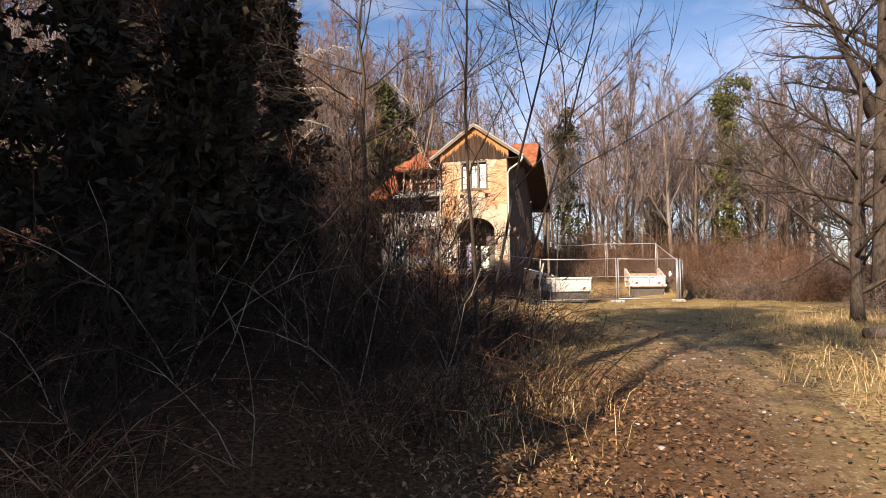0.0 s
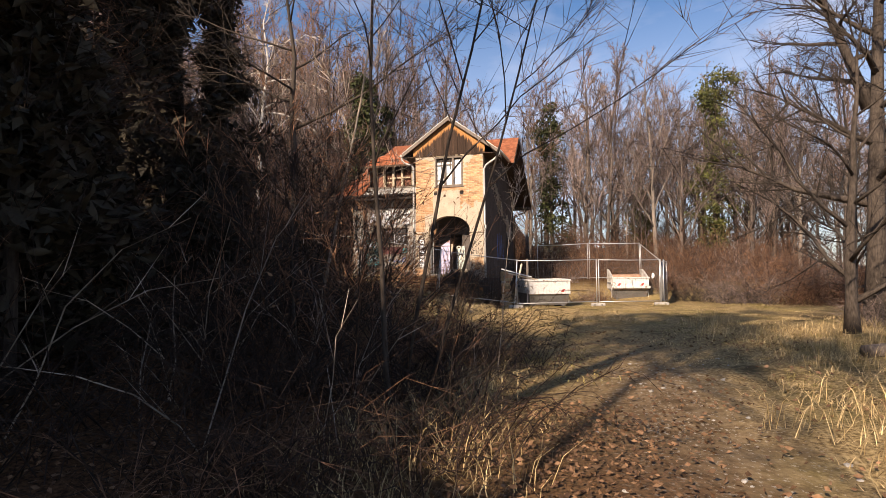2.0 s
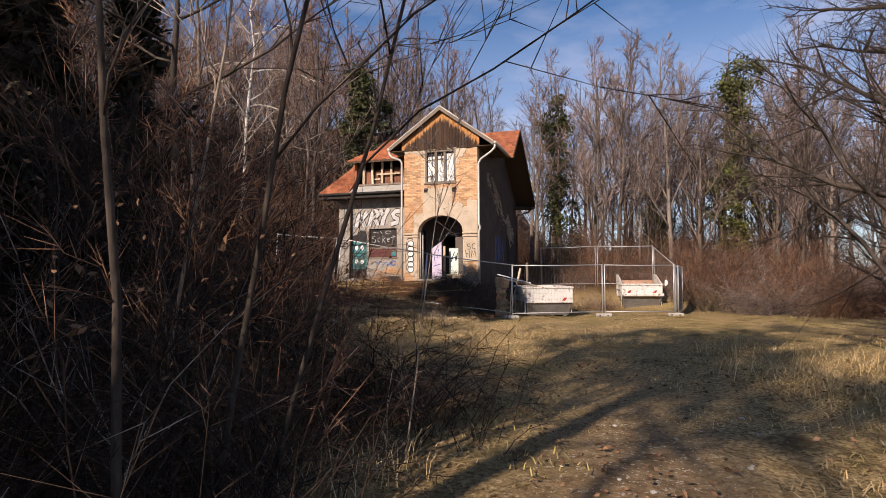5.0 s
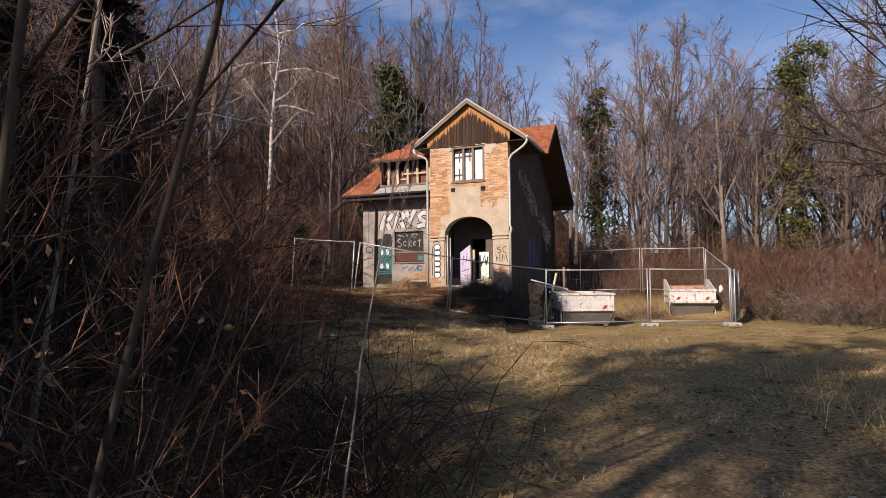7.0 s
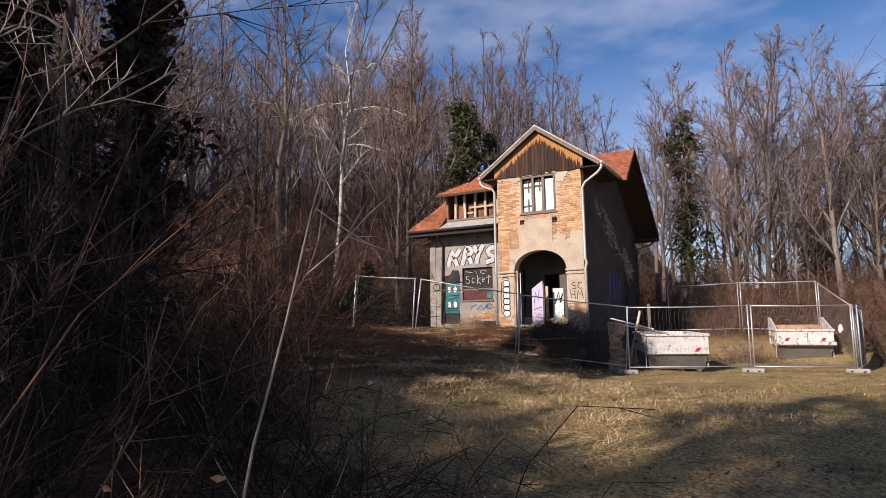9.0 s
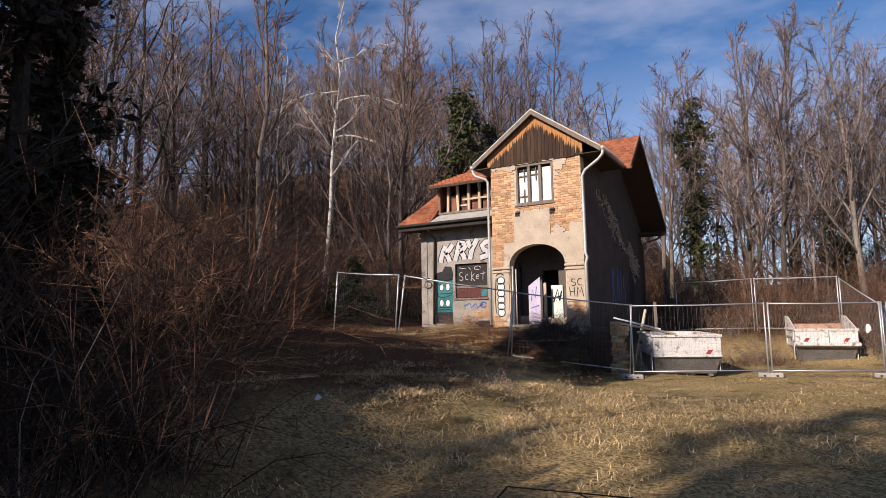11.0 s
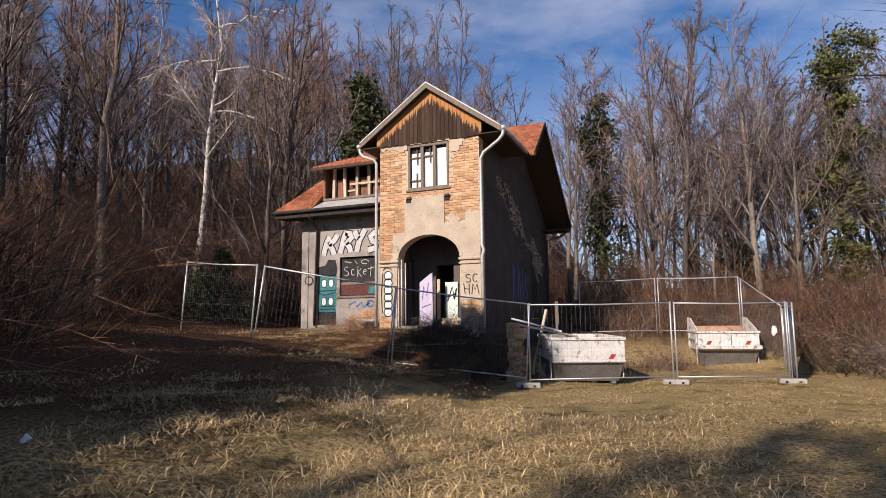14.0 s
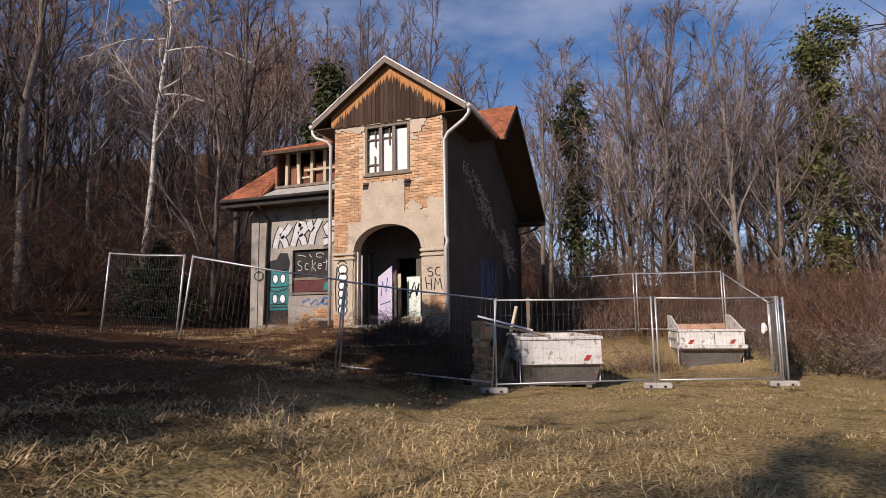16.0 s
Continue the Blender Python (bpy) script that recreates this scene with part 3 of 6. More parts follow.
slab("main_roof_slope", [(HIP, RIDGE_Y, RIDGE_Z), (XR, RIDGE_Y, RIDGE_Z), (XR, 37.5, main_z(37.5)), (XL, 37.5, main_z(37.5))], TILE, 0.10, "clay-tiled rear roof slope")
slab("metal_apron", [(DX0, EAVE_Y, main_z(EAVE_Y)), (-6.95, EAVE_Y, main_z(EAVE_Y)), (-6.95, WY + 0.02, main_z(WY) - 0.22), (DX0, WY + 0.02, main_z(WY) - 0.22)], GUTTER, 0.05, "grey sheet-metal apron under the dormer")
# verge boards of the side gables
for x in (XR,):
    for y0, y1 in ((valley_y(-2.88) if x == XR else EAVE_Y, RIDGE_Y), (RIDGE_Y, 37.5)):
        bm = prism(bmesh.new(), [(x, y0, main_z(y0) + 0.02), (x, y1, main_z(y1) + 0.02), (x, y1, main_z(y1) - 0.17), (x, y0, main_z(y0) - 0.17)], (0.03 if x == XR else -0.03, 0, 0))
        hpart(part("verge_board", bm, OLD_WOOD, None, "dark weathered verge board"))


# courses of single tiles on the slopes that are seen
def tile_courses(name, x0, x1, y0, y1, height_at, slope, keep):
    verts, faces = [], []
    course, wide = 0.16, 0.19
    y, row = y0, 0
    while y < y1:
        x = x0 - (row % 2) * wide / 2
        while x < x1:
            if keep(x + wide / 2, y + course / 2):
                rise = 0.012 * random.random()
                base = len(verts)
                a, b, c, d = x + 0.006, x + wide - 0.006, y - 0.03, y + course
                for px, py, pz in ((a, c, 0.035 + rise), (b, c, 0.035 + rise), (b, d, 0.012), (a, d, 0.012), (a, c, 0.008), (b, c, 0.008)):
                    verts.append((px, py, height_at(px, py) + pz))
                faces += [(base, base + 1, base + 2, base + 3), (base, base + 4, base + 5, base + 1), (base, base + 3, base + 4), (base + 1, base + 5, base + 2)]
            x += wide
        y += course
        row += 1
    return tagged(hpart(mesh_object(name, verts, faces, TILE, None, "small red clay roof tiles")), kind="stuff")


tile_courses("roof_tiles", -5.0, XR, 30.9, RIDGE_Y, lambda x, y: main_z(y), SLOPE_F, lambda x, y: y > valley_y(min(x, -2.88)) + 0.05 and x < XR - 0.05)
tile_courses("roof_tiles", XL, DX0, EAVE_Y, RIDGE_Y, lambda x, y: main_z(y), SLOPE_F, lambda x, y: x < DX0 - 0.08 and y < hip_y(x) - 0.05)

# weathered gable boards
def board_material():
    m = material("gable_board", (0.030, 0.018, 0.013), (0.085, 0.050, 0.033), 3, 0.9, 0.5, fine=30, spread=0.35, stretch_to=(7, 7, 0.5))
    n, l = m.node_tree.nodes, m.node_tree.links
    bsdf = n["Principled BSDF"]
    old = bsdf.inputs["Base Color"].links[0].from_socket
    tc, sep = n.new("ShaderNodeTexCoord"), n.new("ShaderNodeSeparateXYZ")
    l.new(tc.outputs["Object"], sep.inputs["Vector"])

    def maths(op, a, b=None):
        x = n.new("ShaderNodeMath")
        x.operation = op
        for s, v in zip(x.inputs, (a, b)):
            if isinstance(v, (int, float)):
                s.default_value = v
            elif v is not None:
                l.new(v, s)
        return x.outputs[0]

    depth = maths("SUBTRACT", maths("SUBTRACT", GZ, maths("MULTIPLY", maths("ABSOLUTE", maths("SUBTRACT", sep.outputs["X"], GX)), GSLOPE)), sep.outputs["Z"])
    mp, drip = n.new("ShaderNodeMapping"), n.new("ShaderNodeTexNoise")
    mp.inputs["Scale"].default_value = (16, 1, 0.6)
    drip.inputs["Scale"].default_value, drip.inputs["Detail"].default_value = 1.6, 4
    l.new(tc.outputs["Object"], mp.inputs["Vector"])
    l.new(mp.outputs["Vector"], drip.inputs["Vector"])
    rng = n.new("ShaderNodeMapRange")
    rng.inputs["From Min"].default_value, rng.inputs["From Max"].default_value = 0.04, -0.03
    l.new(maths("SUBTRACT", depth, maths("MULTIPLY", drip.outputs["Fac"], 0.84)), rng.inputs["Value"])
    mix = n.new("ShaderNodeMix")
    mix.data_type = "RGBA"
    mix.inputs[7].default_value = (0.46, 0.215, 0.08, 1)
    l.new(rng.outputs["Result"], mix.inputs[0])
    l.new(old, mix.inputs[6])
    l.new(mix.outputs[2], bsdf.inputs["Base Color"])
    return m


BOARD = board_material()
x = TX0 - 0.10
while x < TX1 + 0.10:
    w = 0.128
    z_a, z_b = tower_z(x) - 0.10, tower_z(x + w) - 0.10
    foot = 7.10 + 0.05 * random.random()
    out = [(x + 0.004, TY - 0.062, foot), (x + w - 0.004, TY - 0.062, foot + random.uniform(-0.02, 0.02)), (x + w - 0.004, TY - 0.062, z_b), (x + 0.004, TY - 0.062, z_a)]
    if x < GX < x + w:
        out.insert(3, (GX, TY - 0.062, GZ - 0.10))
    hpart(part("gable_board", prism(bmesh.new(), out, (0, 0.024, 0)), BOARD))
    x += w
hpart(part("gable_core", prism(bmesh.new(), [(TX0, TY - 0.03, 7.352), (TX1, TY - 0.03, 7.352), (TX1, TY - 0.03, tower_z(TX1) - 0.1), (GX, TY - 0.03, GZ - 0.1), (TX0, TY - 0.03, tower_z(TX0) - 0.1)], (0, 0.2, 0)), OLD_WOOD))
# soffits of the tower eaves
hpart(block("soffit", -7.40, TX0 + 0.0, RAKE_Y + 0.03, valley_y(-7.44), 7.10, 7.125, OLD_WOOD))
hpart(block("soffit", TX1, -2.90, RAKE_Y + 0.03, valley_y(-2.86), 7.10, 7.125, OLD_WOOD))

# side and rear walls
def side_wall(x, y0, name, label):
    top = [(x, y0, TZ - 0.4), (x, y0, 7.1 if y0 < WY else main_z(y0) - 0.1)]
    if y0 < WY:
        top += [(x, valley_y(-2.88), 7.1)]
        top += [(x, RIDGE_Y, RIDGE_Z - 0.1), (x, HY1, main_z(HY1) - 0.1), (x, HY1, TZ - 0.4)]
    else:
        top = [(x, y0, TZ - 0.4), (x, y0, 5.35), (x, HY1, 5.35), (x, HY1, TZ - 0.4)]
    hpart(part(name, prism(bmesh.new(), top, (0.35 if x < -8 else -0.35, 0, 0)), PLASTER_SHADE, None, label))


side_wall(TX1, TY + 0.362, "side_wall", "grey rendered gable wall with painted-in shade, stains and dead ivy")
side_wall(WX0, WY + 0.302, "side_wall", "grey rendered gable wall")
hpart(block("rear_wall", WX0, TX1, HY1 + 0.002, HY1 + 0.3, 1.0, main_z(HY1) - 0.12, PLASTER_SHADE))
# added dark sheet over the pale cheek, in place of porch shade
hpart(block("porch_lining", TX0 + 0.342, TX0 + 0.36, TY + 0.364, WY - 0.002, 1.602, 4.618, INSIDE_SHADE))
hpart(block("tower_cheek", TX0 + 0.002, TX0 + 0.34, TY + 0.362, WY + 0.0, TZ, 7.1, WING_PLASTER, None, "plastered cheek of the tower"))
# wing front wall, with a doorway and a window
hpart(tube_object("inner_pipe", [([(-6.15, 28.42, 1.6), (-6.15, 28.42, 3.6)], 0.028)], GUTTER, None, "pale pipe standing in the porch"))
hpart(tube_object("inner_pipe", [([(-6.06, 28.5, 1.6), (-6.06, 28.5, 3.5)], 0.022)], GUTTER, None, "pale pipe standing in the porch"))
DOOR, WWIN = (-10.02, -9.25, 1.62, 3.55), (-9.13, -7.74, 2.60, 3.92)
bm = bmesh.new()
wing_top = main_z(EAVE_Y) - 0.14
for x0, x1, z0, z1 in ((WX0, DOOR[0], TZ, DOOR[3]), (DOOR[1], WWIN[0], TZ, DOOR[3]), (WWIN[0], WWIN[1], TZ, WWIN[2]), (WWIN[1], TX0 + 0.34, TZ, WWIN[3]), (WX0, WWIN[0], DOOR[3], WWIN[3]), (WX0, TX0 + 0.34, WWIN[3], wing_top), (DOOR[0], DOOR[1], TZ, DOOR[2])):
    prism(bm, [(x0, WY, z0), (x1, WY, z0), (x1, WY, z1), (x0, WY, z1)], (0, 0.3, 0))
bmesh.ops.remove_doubles(bm, verts=bm.verts[:], dist=0.001)
hpart(part("wing_front_wall", bm, WING_PLASTER, None, "pale stained wing wall covered in graffiti"))
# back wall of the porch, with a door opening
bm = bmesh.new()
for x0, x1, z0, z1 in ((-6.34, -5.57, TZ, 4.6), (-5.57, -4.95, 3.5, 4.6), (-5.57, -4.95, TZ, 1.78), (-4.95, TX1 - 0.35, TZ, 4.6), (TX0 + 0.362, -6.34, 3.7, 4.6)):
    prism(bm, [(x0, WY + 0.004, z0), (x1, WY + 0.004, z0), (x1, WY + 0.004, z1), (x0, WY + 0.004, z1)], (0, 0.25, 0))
hpart(part("porch_back_wall", bm, INSIDE_SHADE, None, "inner porch wall in shade-darkened plaster"))
hpart(block("porch_ceiling", TX0 + 0.34, TX1 - 0.35, TY + 0.362, WY, 4.62, 4.75, INSIDE_SHADE))
hpart(block("upper_floor", WX0 + 0.35, TX1 - 0.35, WY + 0.302, HY1, 4.65, 4.8, INSIDE_SHADE))
hpart(block("porch_floor", TX0 + 0.0, TX1 - 0.36, TY + 0.02, WY + 3, 1.35, 1.60, CONCRETE, None, "cracked concrete porch floor"))
hpart(block("ground_floor", WX0 + 0.35, TX1 - 0.36, WY + 3.0, HY1, 1.35, 1.58, CONCRETE))
hpart(block("partition", WX0 + 0.35, TX1 - 0.36, 31.6, 31.75, 1.6, 4.64, INSIDE_SHADE))
hpart(block("porch_step", -6.25, -4.15, TY - 0.32, TY + 0.018, 1.20, 1.56, CONCRETE, None, "chipped concrete step", bevel=0.02))
# doors in the porch
hpart(part("door_leaf", prism(bmesh.new(), [(-5.80, 28.95, 1.602), (-5.37, 28.95, 1.602), (-5.37, 28.95, 3.22), (-5.47, 28.95, 3.16), (-5.80, 28.95, 2.92)], (0, 0.04, 0)), LILAC, None, "broken lilac door leaf with graffiti"))
hpart(block("board", -5.22, -4.80, WY - 0.05, WY - 0.02, 1.79, 2.95, MINT, None, "pale mint board in the opening", bevel=0.006))
hpart(block("door_post", -5.50, -5.40, WY - 0.06, WY + 0.001, 1.61, 3.05, PALE_WOOD, None, "bare pale door post"))
hpart(block("parapet", -6.32, -5.70, WY - 0.30, WY - 0.06, 1.602, 1.88, PLASTER, None, "broken masonry parapet", bevel=0.04))
hpart(block("parapet", -5.55, -4.6, WY - 0.34, WY - 0.06, 1.602, 1.82, PLASTER, None, "broken masonry parapet", bevel=0.05))
# teal door, boarded window
hpart(block("door_leaf", DOOR[0], DOOR[1], WY + 0.06, WY + 0.10, DOOR[2], DOOR[3], DARK, None, "dark boarded doorway"))
hpart(block("painted_panel", DOOR[0] + 0.02, DOOR[1] - 0.01, WY + 0.045, WY + 0.058, 2.06, 3.42, TEAL, None, "teal graffiti panel"))
hpart(block("boarding", WWIN[0], WWIN[1], WY + 0.10, WY + 0.13, WWIN[2], WWIN[3], DARK, None, "sooty boarded window"))
hpart(block("sill", WWIN[0] - 0.02, WWIN[1] + 0.02, WY - 0.05, WY + 0.098, WWIN[2] - 0.07, WWIN[2] - 0.002, FRAME_WOOD))
hpart(block("transom", WWIN[0] + 0.01, WWIN[1] - 0.01, WY + 0.05, WY + 0.098, 2.98, 3.06, FRAME_WOOD))
hpart(block("lower_panel", WWIN[0] + 0.02, WWIN[1] - 0.02, WY + 0.07, WY + 0.098, 2.62, 2.97, MAROON))


# tower window: frame, mullions, pale boarded panes
def tower_window():
    x0, x1, z0, z1 = WIN
    win = hpart(thing("window", "", ""))
    win.matrix_parent_inverse = Matrix.Identity(4)
    win.location = (x0 - house.location.x, TY - house.location.y, z0 - house.location.z)

    def wpart(ob):
        ob.parent = win
        ob.matrix_parent_inverse = Matrix.Translation((x0, TY, z0)).inverted()

    for a, b, c, d in ((x0, x0 + 0.07, z0, z1), (x1 - 0.07, x1, z0, z1), (x0 + 0.07, x1 - 0.07, z0, z0 + 0.07), (x0 + 0.07, x1 - 0.07, z1 - 0.09, z1)):
        wpart(block("window_frame", a, b, TY - 0.02, TY + 0.08, c, d, FRAME_WOOD, bevel=0.008))
    third = (x1 - x0 - 0.14) / 3
    for i in (1, 2):
        a = x0 + 0.07 + third * i
        wpart(block("mullion", a - 0.05, a + 0.05, TY - 0.01, TY + 0.07, z0 + 0.07, z1 - 0.09, FRAME_WOOD, bevel=0.006))
    for i in range(3):
        a = x0 + 0.07 + third * i + 0.05
        wpart(block("pane", a - 0.03, a + third - 0.08, TY + 0.075, TY + 0.09, z0 + 0.05, z1 - 0.12 - (0.14 if i != 2 else 0.05), PALE_LITTER, None, "white sheet behind the broken pane"))
        # near-black sheet in place of the unlit room behind
        wpart(block("dark_gap", a - 0.03, a + third - 0.08, TY + 0.095, TY + 0.105, z0 + 0.05, z1 - 0.05, DARK))
    for a, z in ((x0 + 0.24, z0 + 0.28), (x0 + 0.25, z1 - 0.42), (x0 + 0.68, z1 - 0.40)):
        wpart(block("glazing_bar", a - 0.17, a + 0.16, TY + 0.02, TY + 0.045, z, z + 0.03, FRAME_WOOD))
        wpart(block("glazing_bar", a + 0.03, a + 0.055, TY + 0.02, TY + 0.045, z - 0.2, z + 0.26, FRAME_WOOD))
    wpart(block("lintel", x0 - 0.10, x1 + 0.08, TY - 0.05, TY - 0.005, z1 + 0.0, z1 + 0.08, PALE_WOOD, None, "splintered pale lintel"))
    wpart(block("sill", x0 - 0.05, x1 + 0.05, TY - 0.06, TY + 0.06, z0 - 0.05, z0 - 0.002, FRAME_WOOD))


tower_window()
# solid dark blocks give the pockets their inner shade
for x in (-5.86, -4.62):
    hpart(block("beam_hole", x - 0.08, x + 0.08, TY - 0.045, TY - 0.004, 5.30, 5.44, DARK, None, "dark beam pocket"))
    hpart(block("beam_stub", x - 0.05, x + 0.09, TY - 0.09, TY - 0.046, 5.41, 5.47, OLD_WOOD, None, "rotten beam stub"))


# dormer over the wing
REDDISH = material("faded_red_board", (0.12, 0.05, 0.033), (0.26, 0.12, 0.08), 3, 0.9, 0.4, fine=30, spread=0.3, stretch_to=(6, 6, 0.6))


def dormer():
    bottom = main_z(WY) - 0.24
    for x in (-9.80, -9.42, -8.95, -8.48, -8.0, -7.45):
        m = pose(x, WY + 0.06, bottom, 0, random.uniform(-3, 3), 0)
        hpart(block("post", -0.05, 0.05, -0.05, 0.05, 0, 1.18, PALE_WOOD if x != -9.80 else FRAME_WOOD, None, "bare pale timber post", m))
    for x in (-9.2, -8.7, -8.25, -7.75):
        hpart(block("broken_panel", x - 0.16, x + 0.15, WY + 0.14, WY + 0.17, bottom, bottom + random.uniform(0.55, 0.95), REDDISH, None, "reddish-brown broken board"))
    hpart(block("rail", -8.75, -7.6, WY + 0.0, WY + 0.05, bottom + 0.5, bottom + 0.57, PALE_WOOD))
    hpart(block("sill_board", -9.86, -6.86, WY - 0.04, WY + 0.02, bottom + 0.02, bottom + 0.10, FRAME_WOOD, None, "weathered dormer sill"))
    hpart(block("dormer_inside", -9.80, -6.86, WY + 1.3, WY + 1.4, bottom - 0.5, bottom + 1.6, OLD_WOOD, None, "dark boarded attic"))
    hpart(block("head_beam", -9.90, -6.86, WY - 0.02, WY + 0.14, bottom + 1.14, bottom + 1.26, OLD_WOOD))
    z0 = bottom + 1.30
    bm = prism(bmesh.new(), [(-9.82, WY, bottom), (-9.82, WY, z0), (-9.82, 31.15, main_z(31.15)), ], (0.06, 0, 0))
    hpart(part("dormer_cheek", bm, TILE, None, "red dormer cheek"))
    f = 0.38
    y1 = (RIDGE_Z - SLOPE_F * RIDGE_Y - (z0 - f * WY)) / (f - SLOPE_F)
    zz = lambda y: z0 + f * (y - WY)
    ys = WY - 0.42
    slab("dormer_roof", [(-10.05, ys, zz(ys)), (-6.86, ys, zz(ys)), (-6.86, y1 + 0.1, zz(y1)), (-10.05, y1 + 0.1, zz(y1))], TILE, 0.07, "red-tiled shed roof of the dormer")
    tile_courses("dormer_tiles", -10.0, -6.9, ys + 0.03, y1, lambda x, y: zz(y), f, lambda x, y: x < -7.0)
    hpart(block("eaves_board", -10.06, -6.87, ys - 0.03, ys - 0.002, zz(ys) - 0.11, zz(ys) - 0.02, OLD_WOOD))
    hpart(block("ladder_strip", -9.0, -8.6, WY + 0.10, WY + 0.13, bottom + 0.3, bottom + 0.36, PALE_WOOD))


dormer()
# eaves, gutters and downpipes
hpart(block("eaves_soffit", XL, -6.87, EAVE_Y + 0.03, WY - 0.002, main_z(EAVE_Y) - 0.24, main_z(EAVE_Y) - 0.21, OLD_WOOD, None, "dark eaves soffit"))
hpart(block("eaves_board", XL, -6.87, EAVE_Y - 0.0, EAVE_Y + 0.03, main_z(EAVE_Y) - 0.26, main_z(EAVE_Y) - 0.1, DARK))
hpart(block("rear_fascia", XL, XR, 37.44, 37.5, main_z(37.5) - 0.3, main_z(37.5) - 0.10, OLD_WOOD))
hpart(block("rear_soffit", TX1 - 0.35, XR - 0.05, 36.6, 37.44, main_z(37.5) - 0.32, main_z(37.5) - 0.28, OLD_WOOD))
hpart(tube_object("gutter", [([(XL, EAVE_Y - 0.06, main_z(EAVE_Y) - 0.06), (-6.9, EAVE_Y - 0.06, main_z(EAVE_Y) - 0.06)], 0.06)], DARK, None, "dark eaves gutter"))
hpart(tube_object("gutter", [([(-7.50, 28.10, 7.20), (-7.50, 30.9, 7.20)], 0.07)], GUTTER, None, "zinc eaves gutter"))
hpart(tube_object("gutter", [([(-2.80, 28.10, 7.20), (-2.80, 30.9, 7.20)], 0.07)], GUTTER, None, "zinc eaves gutter"))
hpart(tube_object("downpipe", [([(-7.48, 28.16, 7.16), (-7.46, 28.16, 7.0), (-7.36, 28.17, 6.88), (-7.0, 28.22, 6.74), (-6.93, 28.25, 6.62), (-6.93, 28.26, 4.0), (-6.93, 28.26, 1.6)], 0.048)], GUTTER, None, "pale zinc downpipe"))
hpart(tube_object("downpipe", [([(-2.80, 28.16, 7.16), (-2.82, 28.16, 7.0), (-2.95, 28.17, 6.86), (-3.42, 28.24, 6.58), (-3.53, 28.26, 6.40), (-3.53, 28.26, 3.9), (-3.47, 28.24, 3.75), (-3.53, 28.26, 3.55), (-3.52, 28.27, 1.4)], 0.05)], GUTTER, None, "pale zinc downpipe"))
hpart(tube_object("downpipe", [([(-9.98, 28.96, 5.35), (-9.98, 29.3, 5.15), (-10.0, 29.60, 4.95), (-10.08, 29.60, 1.6)], 0.045)], OLD_WOOD, None, "dark downpipe"))
hpart(tube_object("downpipe", [([(-2.62, 37.42, 5.5), (-2.9, 37.2, 5.2), (-3.5, 37.05, 5.0), (-3.5, 37.05, 1.4)], 0.05)], OLD_WOOD))
# wooden posts at the wing's corner
hpart(block("corner_strip", WX0 - 0.02, WX0 + 0.25, WY - 0.03, WY - 0.003, 1.4, 5.2, WING_PLASTER))

# stub of the terrace wall, in rubble and brick
# brown brick, darkened so the terrace wall holds its shade in colour
BRICK_SHADE = material("shaded_brick", (0.045, 0.027, 0.020), (0.13, 0.078, 0.055), 6, 0.95, 0.6, fine=40)
hpart(block("terrace_wall", -3.58, -2.70, 27.95, 28.3, -0.1, 1.42, BRICK_SHADE, None, "crumbling terrace wall beside the porch", bevel=0.03))
OCHRE = material("ochre_rubble_stone", (0.30, 0.20, 0.10), (0.56, 0.41, 0.24), 5, 0.95, 0.6, fine=40, spread=0.35, stain=(0.16, 0.11, 0.07), stain_scale=6, stain_from=0.56)


def rubble_stone(w, d, h):
    """An uneven stone on its base."""
    bm = box(bmesh.new(), 0, w, 0, d, 0, h, bevel=0.018)
    for v in bm.verts:
        v.co += Vector((random.uniform(-1, 1), random.uniform(-1, 1), 0.4 * random.uniform(-1, 1))) * 0.016
    return bm


z = -0.05
while z < 1.66:
    x, h = -2.76 + random.uniform(-0.05, 0.03), random.uniform(0.07, 0.16)
    reach = -2.32 - 0.10 * max(z, 0) + random.uniform(-0.09, 0.07)
    while x < reach:
        w = random.uniform(0.11, 0.25)
        st = hpart(part("rubble_stone", rubble_stone(w, random.uniform(0.30, 0.40), h), random.choice((OCHRE, OCHRE, OCHRE, BRICK, PLASTER)), None))
        st.location += Vector((x, 27.90 + random.uniform(-0.05, 0.04), z))
        x += w - 0.004
    z += h - 0.006


